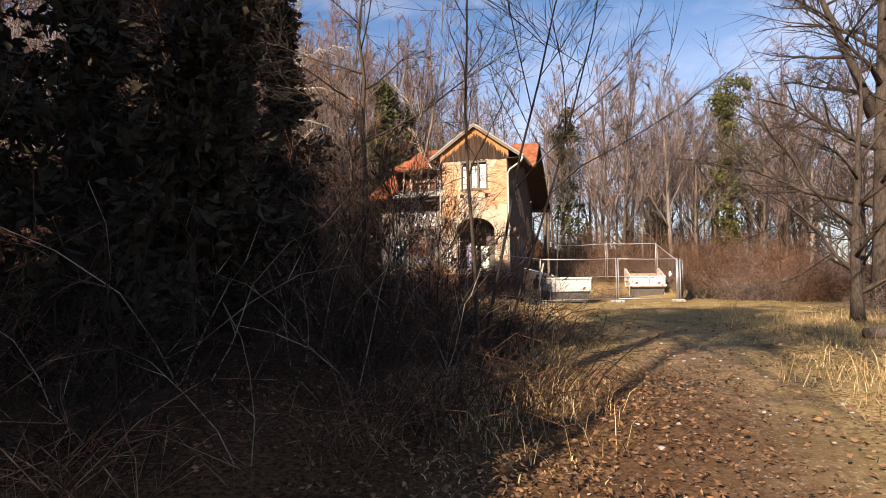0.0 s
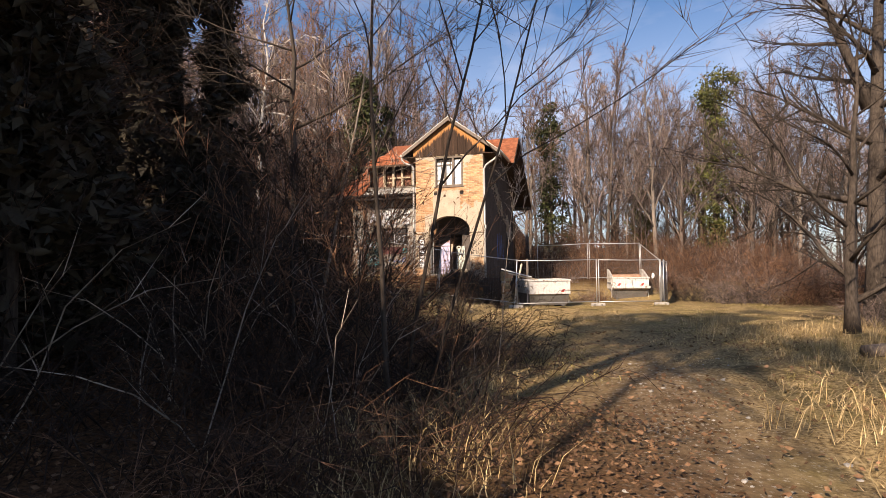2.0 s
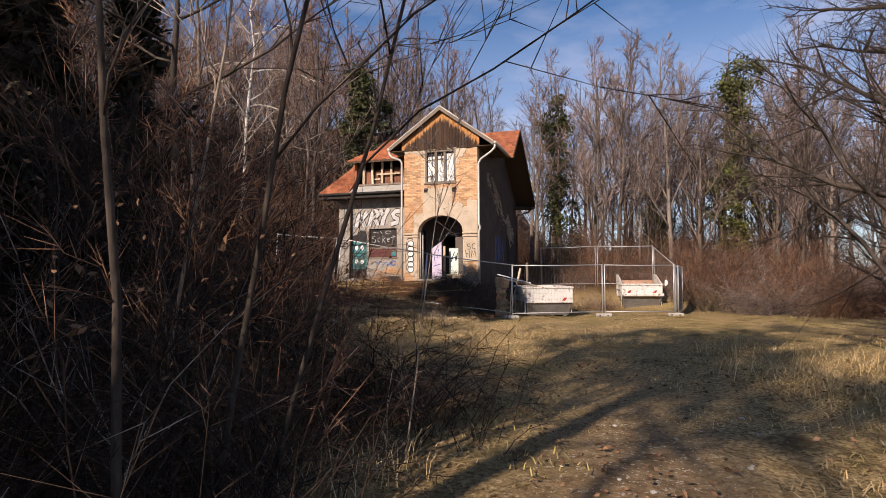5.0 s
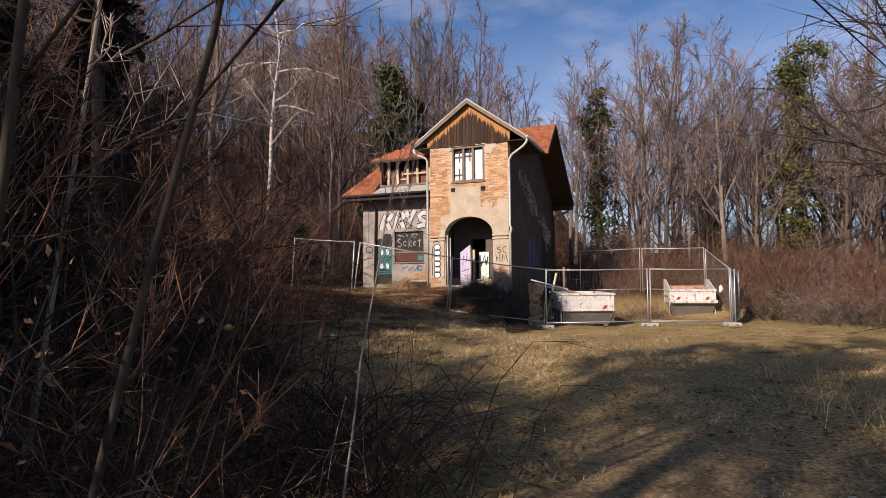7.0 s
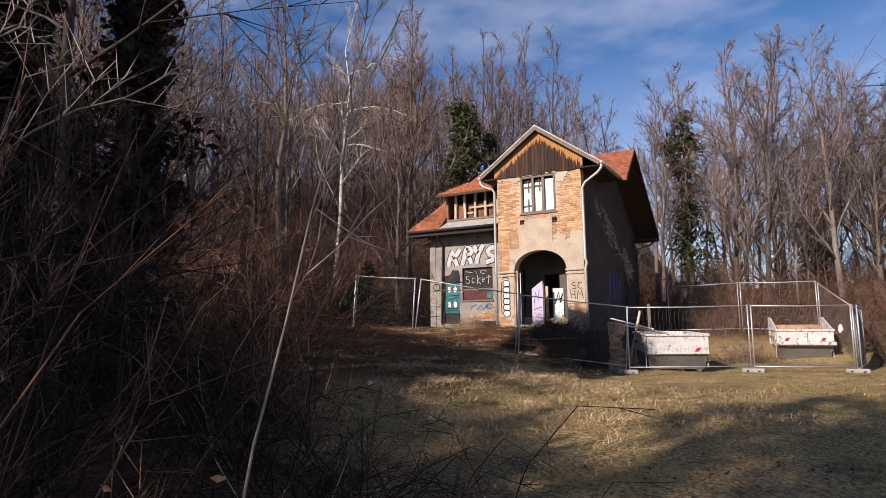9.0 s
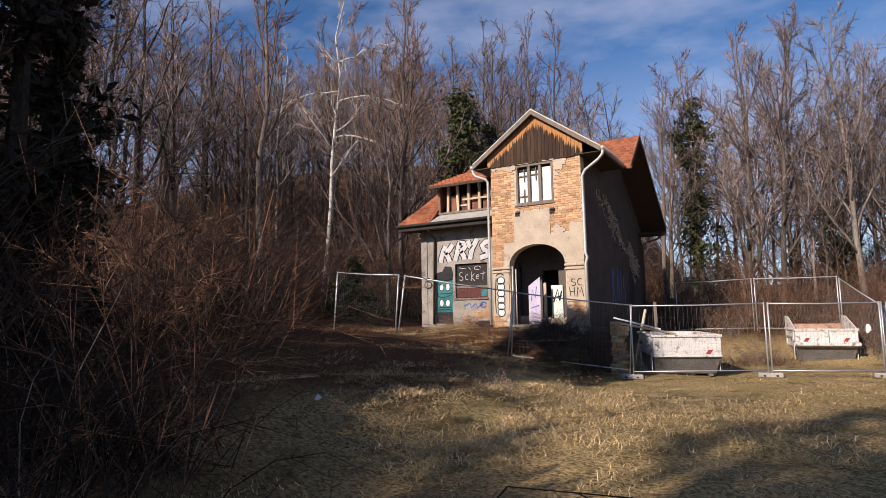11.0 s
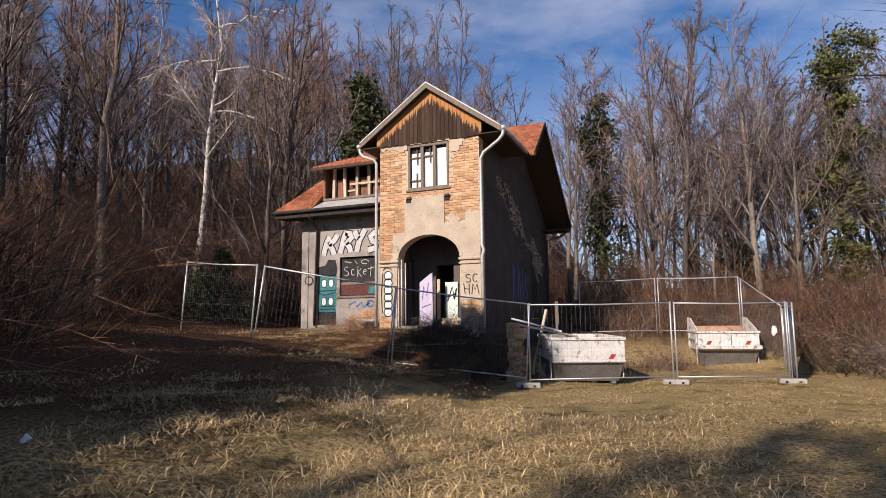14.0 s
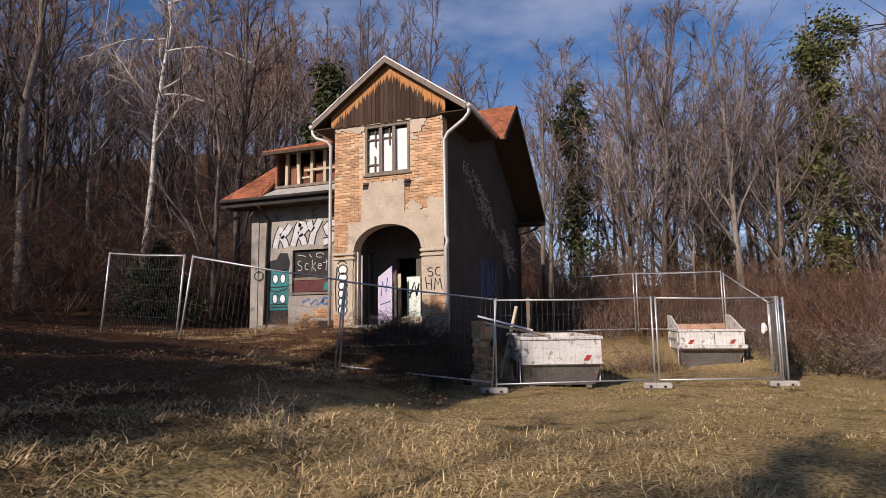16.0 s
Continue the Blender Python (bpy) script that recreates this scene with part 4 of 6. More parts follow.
# bare bricks at the foot of the wing, round a low cellar opening
def wing_bricks():
    verts, faces = [], []
    z, row = 1.36, 0
    while z < 2.32:
        x = -9.15 + (row % 2) * 0.125
        while x < -6.95:
            n = noise.noise((x * 1.6, z * 2.2, 4.2)) + 0.4 * noise.noise((x * 5, z * 5, 8.1))
            if z < 1.86 + 0.55 * n + 0.10 * (x + 8.2) and not (-8.36 < x < -7.62 and z < 1.72) and random.random() > 0.06:
                k, y = len(verts), WY - random.uniform(0.008, 0.026)
                a, b, c, d = x, x + 0.238, z, z + 0.064
                verts += [(a, y, c), (b, y, c), (b, y, d), (a, y, d), (a, WY + 0.003, c), (b, WY + 0.003, c), (b, WY + 0.003, d), (a, WY + 0.003, d)]
                faces += [(k, k + 1, k + 2, k + 3), (k, k + 4, k + 5, k + 1), (k + 3, k + 2, k + 6, k + 7), (k, k + 3, k + 7, k + 4), (k + 1, k + 5, k + 6, k + 2)]
            x += 0.25
        z += 0.0765
        row += 1
    tagged(hpart(mesh_object("brickwork", verts, faces, BRICK, None, "red bricks laid bare under the plaster")), kind="stuff")
    # flat dark plate on the wall, painted as the opening's shade
    hpart(block("cellar_opening", -8.34, -7.60, WY - 0.012, WY - 0.003, 1.36, 1.72, DARK, None, "dark low cellar opening"))
    hpart(block("cellar_lintel", -8.44, -7.50, WY - 0.03, WY - 0.004, 1.725, 1.80, CONCRETE, None, "chipped lintel", bevel=0.01))


wing_bricks()


# single bricks laid bare on the tower front
def tower_bricks():
    shapes = []
    for n in range(4):
        bm = box(bmesh.new(), 0, 0.247 - 0.004 * n, -0.007 - 0.003 * n, 0.003, 0, 0.064, bevel=0.004)
        me = bpy.data.meshes.new("brick")
        bm.to_mesh(me)
        bm.free()
        me.materials.append(BRICK)
        shapes.append(me)
    count, rest_v, rest_f = 0, [], []
    row = 0
    z = 1.45
    while z < 7.08:
        x = TX0 + (0.0 if row % 2 else -0.128)
        while x < TX1:
            a, b = max(x, TX0 + 0.004), min(x + 0.245, TX1 - 0.004)
            mid = (a + b) / 2
            if b - a > 0.09 and not in_opening(a, z + 0.03, 0.01) and not in_opening(b, z + 0.03, 0.01) and not in_opening(mid, z + 0.03, 0.01) and not (plastered(a + 0.03, z + 0.03) and plastered(b - 0.03, z + 0.03)) and random.random() > 0.012:
                if count < 300 and z > 4.9:
                    ob = new("brick", random.choice(shapes))
                    ob.location = (a, TY - random.uniform(0.0, 0.006), z + random.uniform(-0.002, 0.002))
                    ob.scale = ((b - a) / 0.245, 1, 1)
                    ob.parent = house
                    ob.matrix_parent_inverse = Matrix.Translation(house.location).inverted()
                    count += 1
                else:
                    k = len(rest_v)
                    y = TY - random.uniform(0.007, 0.018)
                    rest_v += [(a, y, z), (b, y, z), (b, y, z + 0.064), (a, y, z + 0.064), (a, TY + 0.003, z), (b, TY + 0.003, z), (b, TY + 0.003, z + 0.064), (a, TY + 0.003, z + 0.064)]
                    rest_f += [(k, k + 1, k + 2, k + 3), (k, k + 4, k + 5, k + 1), (k + 3, k + 2, k + 6, k + 7), (k, k + 3, k + 7, k + 4), (k + 1, k + 5, k + 6, k + 2)]
            x += 0.257
        z += 0.0765
        row += 1
    tagged(hpart(mesh_object("brickwork", rest_v, rest_f, BRICK, None, "exposed orange bricks")), kind="stuff")


tower_bricks()


# ---- graffiti, as thin layers of paint ----
def paint(outline, mat, y, label="", name="graffiti"):
    return hpart(part(name, prism(bmesh.new(), [(u, y, v) for u, v in outline], (0, 0.003, 0)), mat, None, label))


def stroke(lines, width, mat, y, label="", name="graffiti"):
    """Brush strokes of one width on a wall at y, each a part of its own."""
    for line in lines:
        pts = [Vector((u, 0, v)) for u, v in line]
        verts, faces = [], []
        for i, p in enumerate(pts):
            d = (pts[min(i + 1, len(pts) - 1)] - pts[max(i - 1, 0)]).normalized()
            o = Vector((-d.z, 0, d.x)) * width / 2
            for q, depth in ((p + o, 0), (p - o, 0), (p - o, 0.002), (p + o, 0.002)):
                verts.append((q.x, y + depth, q.z))
        for i in range(len(pts) - 1):
            k = i * 4
            for e in range(4):
                g = (e + 1) % 4
                faces.append((k + e, k + g, k + 4 + g, k + 4 + e))
        n = len(verts)
        faces += [(3, 2, 1, 0), (n - 4, n - 3, n - 2, n - 1)]
        hpart(mesh_object(name, verts, faces, mat, None, label))


def arc(cx, cz, rx, rz, a, b, n=12):
    return [(cx + rx * math.cos(radians(a + (b - a) * i / n)), cz + rz * math.sin(radians(a + (b - a) * i / n))) for i in range(n + 1)]


W1, W2, W3 = WY - 0.004, WY - 0.008, WY - 0.012
# white bubble letters over the wing window: a broad black stroke with a white one on it
def bubble(lines):
    stroke(lines, 0.27, BLACK, W1, "black graffiti outline")
    stroke(lines, 0.19, SILVER, W2, "silver-white bubble-letter graffiti")


bubble([[(-9.78, 4.02), (-9.74, 4.2), (-9.66, 4.45), (-9.55, 4.66)], [(-9.22, 4.72), (-9.36, 4.52), (-9.58, 4.36)], [(-9.55, 4.38), (-9.42, 4.2), (-9.36, 4.02)]])
bubble([[(-9.12, 4.06), (-9.04, 4.3), (-8.96, 4.62), (-8.88, 4.76)], [(-8.92, 4.74), (-8.72, 4.72), (-8.66, 4.58), (-8.78, 4.46), (-8.92, 4.40)], [(-8.86, 4.40), (-8.74, 4.24), (-8.70, 4.08)]])
bubble([[(-8.54, 4.80), (-8.48, 4.62), (-8.38, 4.52)], [(-8.14, 4.84), (-8.26, 4.64), (-8.36, 4.48), (-8.42, 4.28), (-8.46, 4.08)]])
bubble([[(-7.60, 4.70), (-7.78, 4.70), (-7.94, 4.58), (-7.86, 4.42), (-7.70, 4.34), (-7.72, 4.18), (-8.02, 4.12)]])
# tags on the dark boards, blue and black marks below
B1 = WY + 0.096
for k, u in enumerate((-8.92, -8.66, -8.42, -8.20, -7.98)):
    lines = ([arc(u, 3.52, 0.075, 0.07, 40, 270) + arc(u, 3.36, 0.08, 0.08, 90, -150)], [arc(u, 3.40, 0.07, 0.10, 50, 310)], [[(u - 0.06, 3.24), (u - 0.05, 3.60)], [(u + 0.08, 3.52), (u - 0.05, 3.40), (u + 0.09, 3.24)]], [[(u - 0.06, 3.40), (u + 0.06, 3.42)] + arc(u, 3.40, 0.065, 0.085, 20, 300)], [[(u, 3.25), (u + 0.02, 3.6)], [(u - 0.1, 3.50), (u + 0.12, 3.54)]])[k]
    stroke(lines, 0.020, SILVER, B1, "white sprayed letter on the dark boards")
stroke([[(-9.0, 3.78), (-8.7, 3.72)], arc(-8.2, 3.74, 0.14, 0.07, 0, 300), [(-8.6, 3.8), (-8.5, 3.68)]], 0.020, SILVER, B1, "white scrawl on the dark boards")
paint([(-8.05, 2.66), (-7.80, 2.66), (-7.80, 2.92), (-8.02, 2.90)], TEAL, WY + 0.066, "teal patch")
stroke([[(-8.75, 2.28), (-8.5, 2.40), (-8.45, 2.22), (-8.25, 2.38), (-8.2, 2.2), (-7.95, 2.36)], arc(-7.92, 2.32, 0.12, 0.1, 0, 330)], 0.06, BLUE, W1, "blue graffiti tag")
paint([(-10.06, 3.40), (-9.98, 3.62), (-9.72, 3.66), (-9.58, 3.86), (-9.30, 3.84), (-9.22, 3.55), (-9.24, 3.36), (-9.6, 3.30)], BLACK, W1, "blackish sprayed cap shape")
# marks on the teal panel
T1 = WY + 0.040
for cz in (3.05, 2.42):
    for cx in (-9.78, -9.50):
        paint(arc(cx, cz, 0.085, 0.13, 0, 345, 15), WHITE, T1, "white oval")
        stroke([arc(cx, cz, 0.10, 0.145, 0, 360, 18)], 0.02, BLACK, T1 - 0.004, "black outline")
stroke([[(-9.98, 2.72), (-9.8, 2.64), (-9.6, 2.66), (-9.32, 2.74)], [(-9.98, 2.78), (-9.3, 2.80)], [(-9.95, 2.16), (-9.32, 2.16)], [(-9.95, 2.24), (-9.32, 2.25)]], 0.035, BLACK, T1, "black lines")
# ring of black on the corner, column of loops on the porch pier
stroke([arc(-10.36, 3.16, 0.16, 0.14, 0, 360, 16), arc(-10.36, 3.34, 0.12, 0.09, 0, 180)], 0.035, BLACK, WY - 0.036, "black round tag")
TF = TY - 0.044
for k in range(6):
    paint(arc(-6.55, 2.02 + k * 0.22, 0.135, 0.13, 0, 345, 15), WHITE, TF + 0.0045 - 0.0006 * k, "white sprayed fill")
for k in range(6):
    stroke([arc(-6.55, 2.02 + k * 0.22, 0.135, 0.13, 0, 360, 14)], 0.034, BLACK, TF, "black looped tag")
stroke([[(-6.75, 2.0), (-6.78, 2.6), (-6.73, 3.2)], arc(-6.58, 3.28, 0.13, 0.08, 0, 180)], 0.03, BLACK, TF, "black tag outline")
# letters on the other pier
stroke([arc(-3.98, 3.02, 0.07, 0.05, 40, 270) + arc(-3.98, 2.91, 0.07, 0.06, 90, -140), arc(-3.76, 2.97, 0.08, 0.11, 50, 310)], 0.024, BLACK, TF, "sprayed letters S C")
stroke([[(-4.12, 2.82), (-4.08, 2.52)], [(-3.96, 2.80), (-3.95, 2.50)], [(-4.10, 2.68), (-3.95, 2.64)], [(-3.88, 2.50), (-3.84, 2.80), (-3.78, 2.62), (-3.72, 2.80), (-3.66, 2.50)]], 0.022, BLACK, TF, "sprayed letters H M")
# lines on the lilac leaf and mint board
stroke([[(-5.70, 2.4), (-5.66, 2.8), (-5.56, 2.5), (-5.50, 2.9)], [(-5.73, 2.15), (-5.42, 2.25)]], 0.03, BLUE, 28.944, "blue-violet scrawl")
stroke([[(-5.14, 2.35), (-4.98, 2.80), (-4.92, 2.42)], [(-4.92, 2.40), (-4.84, 2.75)], [(-5.18, 2.48), (-4.84, 2.58)]], 0.05, BLACK, WY - 0.054, "black-green scrawl")
# dark tag on the side wall
bm_lines = [[(31.75, 2.3), (31.80, 3.6)], [(32.05, 3.5), (31.85, 2.9), (32.15, 2.3)], [(32.45, 2.4), (32.55, 3.7), (32.80, 2.4)], [(33.05, 3.6), (33.10, 2.6), (33.35, 2.5)], [(33.55, 3.4), (33.45, 2.9), (33.75, 2.7), (33.55, 2.3)]]
for line in bm_lines:
    v, f = [], []
    for y0, z0 in line:
        v += [(TX1 + 0.004, y0 - 0.06, z0), (TX1 + 0.004, y0 + 0.06, z0), (TX1 + 0.001, y0 + 0.06, z0), (TX1 + 0.001, y0 - 0.06, z0)]
    for i in range(len(line) - 1):
        f += [(i * 4 + e, i * 4 + (e + 1) % 4, i * 4 + 4 + (e + 1) % 4, i * 4 + 4 + e) for e in range(4)]
    hpart(mesh_object("graffiti", v, f, BLUE, None, "dark blue tag on the side wall"))
hpart(block("blind_window", TX1 + 0.001, TX1 + 0.012, 34.5, 35.3, 2.3, 3.7, DARK, None, "dark boarded side window"))


# dead ivy clinging to the side wall, coloured pale to give its sunlit streak
def dead_ivy():
    rng = np.random.default_rng(5)
    p0, p1, c = [], [], []
    for s in range(26):
        t0 = rng.uniform(0, 1)
        y, z = 30.0 + 6.4 * t0, 6.6 - 3.0 * t0 + rng.normal(0, 0.22)
        for k in range(9):
            y2, z2 = y + rng.uniform(-0.05, 0.22), z + rng.uniform(-0.20, 0.10)
            p0.append((TX1 + 0.012, y, z))
            p1.append((TX1 + 0.012, y2, z2))
            c.append((TX1 + 0.03 + 0.03 * rng.random(), y2, z2))
            y, z = y2, z2
    r = np.full(len(p0), 0.011)
    ob = new("dead_ivy", quad_mesh("dead_ivy", *sticks(p0, p1, r, r), TWIG_PALE))
    ob.matrix_world = Matrix.Identity(4)
    hpart(tagged(ob, "dead ivy stems, pale for a sunlit streak on the side wall"))
    c = np.repeat(np.array(c), 4, 0) + rng.normal(0, 0.07, (len(c) * 4, 3)) * np.array([0.1, 1, 1])
    hpart(new("ivy_leaves", quad_mesh("ivy_leaves", *leaf_cards(c, 0.05, rng), PLASTER)))


dead_ivy()


# ---- construction fence and skips ----
def fence_panel(a, b, az, bz, ha=2.0, hb=2.0, lean=(0, 0), label="galvanised mesh construction fence panel", bottom=True):
    """A panel from a to b on the ground, with its two posts, rails and wires."""
    p = thing("mesh_fence", label, "fence", (*a, az), "construction fence panels")
    A, B = Vector((0, 0, 0)), Vector((b[0] - a[0], b[1] - a[1], bz - az))
    inset = B.normalized() * 0.05
    A, B = A + inset, B - inset
    up_a, up_b = Vector((lean[0], lean[1], ha)), Vector((lean[0], lean[1], hb))
    for base, up in ((A, up_a), (B, up_b)):
        tube_object("post", [([base, base + up * 0.5, base + up], 0.022)], GALVANISED, p)
    tube_object("top_rail", [([A + up_a * 0.985, (A + B + up_a + up_b) / 2 - Vector((0, 0, 0.05)), B + up_b * 0.985], 0.02)], GALVANISED, p)
    if bottom:
        tube_object("bottom_rail", [([A + up_a * 0.05, B + up_b * 0.05], 0.019)], GALVANISED, p)
    p0, p1 = [], []
    n = 30
    for i in range(1, n):
        t = i / n
        p0.append(A.lerp(B, t) + up_a.lerp(up_b, t) * 0.05)
        p1.append(A.lerp(B, t) + up_a.lerp(up_b, t) * 0.97)
    for k in (0.24, 0.43, 0.62, 0.81):
        p0.append(A + up_a * k)
        p1.append(B + up_b * k)
    r = np.full(len(p0), 0.0017)
    v, f = sticks(p0, p1, r, r)
    me = quad_mesh("wire_mesh", v, f, WIRE)
    w = new("wire_mesh", me)
    w.parent = p
    return p


def foot_block(x, y, z):
    f = thing("fence_foot", "grey concrete fence foot block on the grass", "fence foot", (x, y, z), "fence feet")
    block("block", -0.30, 0.30, -0.11, 0.11, 0.0, 0.13, CONCRETE, f, bevel=0.025)
    for i in (-0.15, 0.15):
        block("socket", i - 0.03, i + 0.03, -0.113, -0.107, 0.03, 0.08, BLACK, f)
    f.rotation_euler = (0, 0, random.uniform(-0.2, 0.3))


P1, P2, P3 = (-1.95, 26.85), (1.39, 28.25), (4.05, 29.4)
PM, PL, PLM = (-4.95, 25.3), (-7.75, 23.75), (-10.7, 24.4)
for a in (P1, P2, P3):
    foot_block(a[0], a[1], gz(*a))
fence_panel(P1, P2, gz(*P1) + 0.1, gz(*P2) + 0.1, 1.95, 1.93)
fence_panel(PM, P1, gz(*PM) + 0.05, gz(*P1) + 0.14, 1.9, 1.92, (0.12, 0.05), "leaning galvanised mesh fence panel on the bank")
fence_panel(PL, PM, gz(*PL) + 0.0, gz(*PM) + 0.1, 1.72, 1.85, (0.22, 0.05), "sagging galvanised mesh fence panel on the bank", False)
fence_panel(PLM, PL, gz(*PLM) + 0.0, gz(*PL) + 0.0, 1.92, 1.74, (0.1, 0.05), "galvanised mesh fence panel at the wood's edge", False)
R0, R1, R2, R3 = (-1.95, 35.0), (0.85, 35.1), (3.55, 35.0), (4.45, 32.9)
fence_panel(P2, P3, gz(*P2) + 0.09, gz(*P3) + 0.09, 1.93, 1.93)
fence_panel(R0, R1, gz(*R0), gz(*R1), 2.0, 2.0)
fence_panel(R1, R2, gz(*R1), gz(*R2), 2.0, 2.0)
fence_panel(R2, R3, gz(*R2), gz(*R3), 1.95, 1.95, bottom=False)
fence_panel(R3, P3, gz(*R3), gz(*P3) + 0.08, 1.95, 1.93, bottom=False, label="galvanised mesh fence panel seen edge-on")
fence_panel((4.17, 29.5), (4.62, 32.7), gz(4.17, 29.5) + 0.05, gz(4.62, 32.7), 1.95, 1.95, label="spare mesh fence panel leaning on another")


def skip(at, turn, w=1.75, d=2.3, h=1.15, filled=False, label=""):
    """A steel skip: tapered tub with a deep rim band, ribs and lifting pins."""
    s = thing("skip", label, "skip", (*at,), "waste skips")
    s.rotation_euler = (0, 0, radians(turn))
    i = 0.10
    bm = bmesh.new()
    lower = [(-w / 2 + i, 0.30, 0.04), (w / 2 - i, 0.30, 0.04), (w / 2 - i, d - 0.35, 0.04), (-w / 2 + i, d - 0.35, 0.04)]
    mid = [(-w / 2 + 0.02, 0.03, 0.55), (w / 2 - 0.02, 0.03, 0.55), (w / 2 - 0.02, d - 0.05, 0.55), (-w / 2 + 0.02, d - 0.05, 0.55)]
    for ring in ((lower, mid),):
        a, b = [bm.verts.new(p) for p in ring[0]], [bm.verts.new(p) for p in ring[1]]
        for k in range(4):
            bm.faces.new((a[k], a[(k + 1) % 4], b[(k + 1) % 4], b[k]))
        bm.faces.new(a[::-1])
    part("tub", bm, SKIP_GREY, s, "scraped grey lower tub with shade in its colour")
    t = 0.035
    for x0, x1, y0, y1, name in ((-w / 2, w / 2, 0, t, "front_band"), (-w / 2, w / 2, d - t, d, "back_band"), (-w / 2, -w / 2 + t, t, d - t, "side_band"), (w / 2 - t, w / 2, t, d - t, "side_band")):
        if filled and name == "side_band":
            bm = prism(bmesh.new(), [(x0, y0, 0.53), (x0, y1, 0.53), (x0, y1, h + 0.42), (x0, y1 - 0.5, h + 0.40), (x0, y0, h)], (t, 0, 0))
            part(name, bm, SKIP_WHITE, s)
        else:
            block(name, x0, x1, y0, y1, 0.53, h if not (filled and name == "back_band") else h + 0.1, SKIP_WHITE, s, bevel=0.006)
    for z0, z1, o in ((h - 0.07, h + 0.005, 0.035), (0.52, 0.57, 0.02)):
        block("rim", -w / 2 - o, w / 2 + o, -o, -0.002, z0, z1, SKIP_WHITE, s, bevel=0.01)
    for x in (-w / 2 - 0.036, w / 2 + 0.002):
        block("rim", x, x + 0.034, 0, d, h - 0.07, h + 0.003, SKIP_WHITE, s, bevel=0.01)
    block("litter_inside", -w / 2 + 0.04, w / 2 - 0.04, 0.04, d - 0.04, 0.5, h - 0.25, RUST, s)
    if filled:
        block("rusty_plate", -w / 2 + 0.04, w / 2 - 0.04, d - 0.06, d - 0.04, 0.6, h + 0.13, RUST, s, "rusty inner plate")
    for sx in (-1, 1):
        x = sx * (w / 2 - 0.32)
        if filled or sx == 1:
            bm = prism(bmesh.new(), [(x - 0.10, -0.0065, h - 0.42 if filled else 0.60), (x + 0.02, -0.0065, h - 0.42 if filled else 0.60), (x + 0.10, -0.0065, h - 0.30 if filled else 0.72), (x - 0.02, -0.0065, h - 0.30 if filled else 0.72)], (0, 0.004, 0))
            part("warning_mark", bm, RED, s, "red warning chevron")
    if filled:
        block("rib", -0.06, 0.06, -0.07, -0.002, 0.55, h - 0.08, SKIP_WHITE, s, bevel=0.01)
        block("ledge", -w / 2 - 0.05, w / 2 + 0.05, -0.13, -0.003, 0.56, 0.68, SKIP_WHITE, s, bevel=0.02)
    for y in (0.6, d - 0.7):
        for x in (-w / 2 - 0.09, w / 2):
            v, f = [], []
            tube(v, f, [(x, y, 0.82), (x + 0.09, y, 0.82)], 0.045, 8)
            mesh_object("lifting_pin", v, f, SKIP_GREY, s)
    for x in (-w / 2 - 0.02, w / 2):
        for y in (0.25, d - 0.35):
            block("side_rib", x - 0.0, x + 0.02, y, y + 0.07, 0.1, h - 0.08, SKIP_WHITE, s)
    for x in (-w / 2 + 0.2, w / 2 - 0.3):
        block("skid", x, x + 0.1, 0.2, d - 0.4, -0.02, 0.038, SKIP_GREY, s)
    return s


skip((-0.60, 27.72, gz(-0.8, 28.1) + 0.02), 20, 1.80, 2.7, 1.14, False, "low white and grey steel skip, scraped, behind the fence")
skip((2.95, 33.05, gz(2.9, 33.2) - 0.02), 9, 1.77, 1.75, 1.12, True, "white steel skip with red chevrons and rusty inside")

# grey sheeting tied along the side panel
v, f = [], []
for i in range(15):
    t = i / 14
    x, y = 4.10 + 0.36 * t + 0.05 * math.sin(7 * t), 29.6 + 2.6 * t
    for k in range(6):
        q = k / 5
        v.append((x + 0.10 * math.sin(3.1 * q) * (1 - t) + 0.02 * math.sin(5 * q + 9 * t), y, gz(x, y) + 0.16 + 1.72 * q))
for i in range(14):
    for k in range(5):
        f.append((i * 6 + k, i * 6 + 6 + k, i * 6 + 7 + k, i * 6 + 1 + k))
SHEETING = material("blue_grey_sheeting", (0.10, 0.125, 0.16), (0.20, 0.235, 0.28), 2.5, 0.6, 0.3, fine=20)
sheet = mesh_object("tarpaulin", v, f, SHEETING, None, "blue-grey mesh sheeting tied to the side fence", True)
tagged(sheet, "", "tarpaulin")
thick = sheet.modifiers.new("thickness", "SOLIDIFY")
thick.thickness = 0.008
# timbers and laths dumped beside the terrace wall
def timber(name, a, b, w, h, mat, label, lift=0.0):
    a, b = Vector(a), Vector(b)
    t = block(name, 0, (b - a).length, -w / 2, w / 2, -h / 2, h / 2, mat, None, label, bevel=0.006)
    t.matrix_world = Matrix.Translation(a) @ (b - a).to_track_quat("X", "Z").to_matrix().to_4x4()
    return tagged(t, "", "timber", "dumped timbers")


timber("timber", (-2.75, 28.5, 1.66), (-0.9, 30.9, 1.12), 0.14, 0.06, PALE_WOOD, "pale broken plank leaning on the terrace wall")
timber("timber", (-2.9, 28.9, 1.80), (-1.6, 29.5, 1.42), 0.12, 0.05, WHITE, "white painted board on the rubble")
timber("timber", (-2.4, 29.2, 0.2), (-2.1, 29.9, 2.05), 0.08, 0.06, PALE_WOOD, "pale upright lath beside the rubble")
timber("timber", (-1.9, 30.6, 0.2), (-1.95, 30.7, 2.3), 0.09, 0.09, FRAME_WOOD, "weathered upright post beside the rubble")
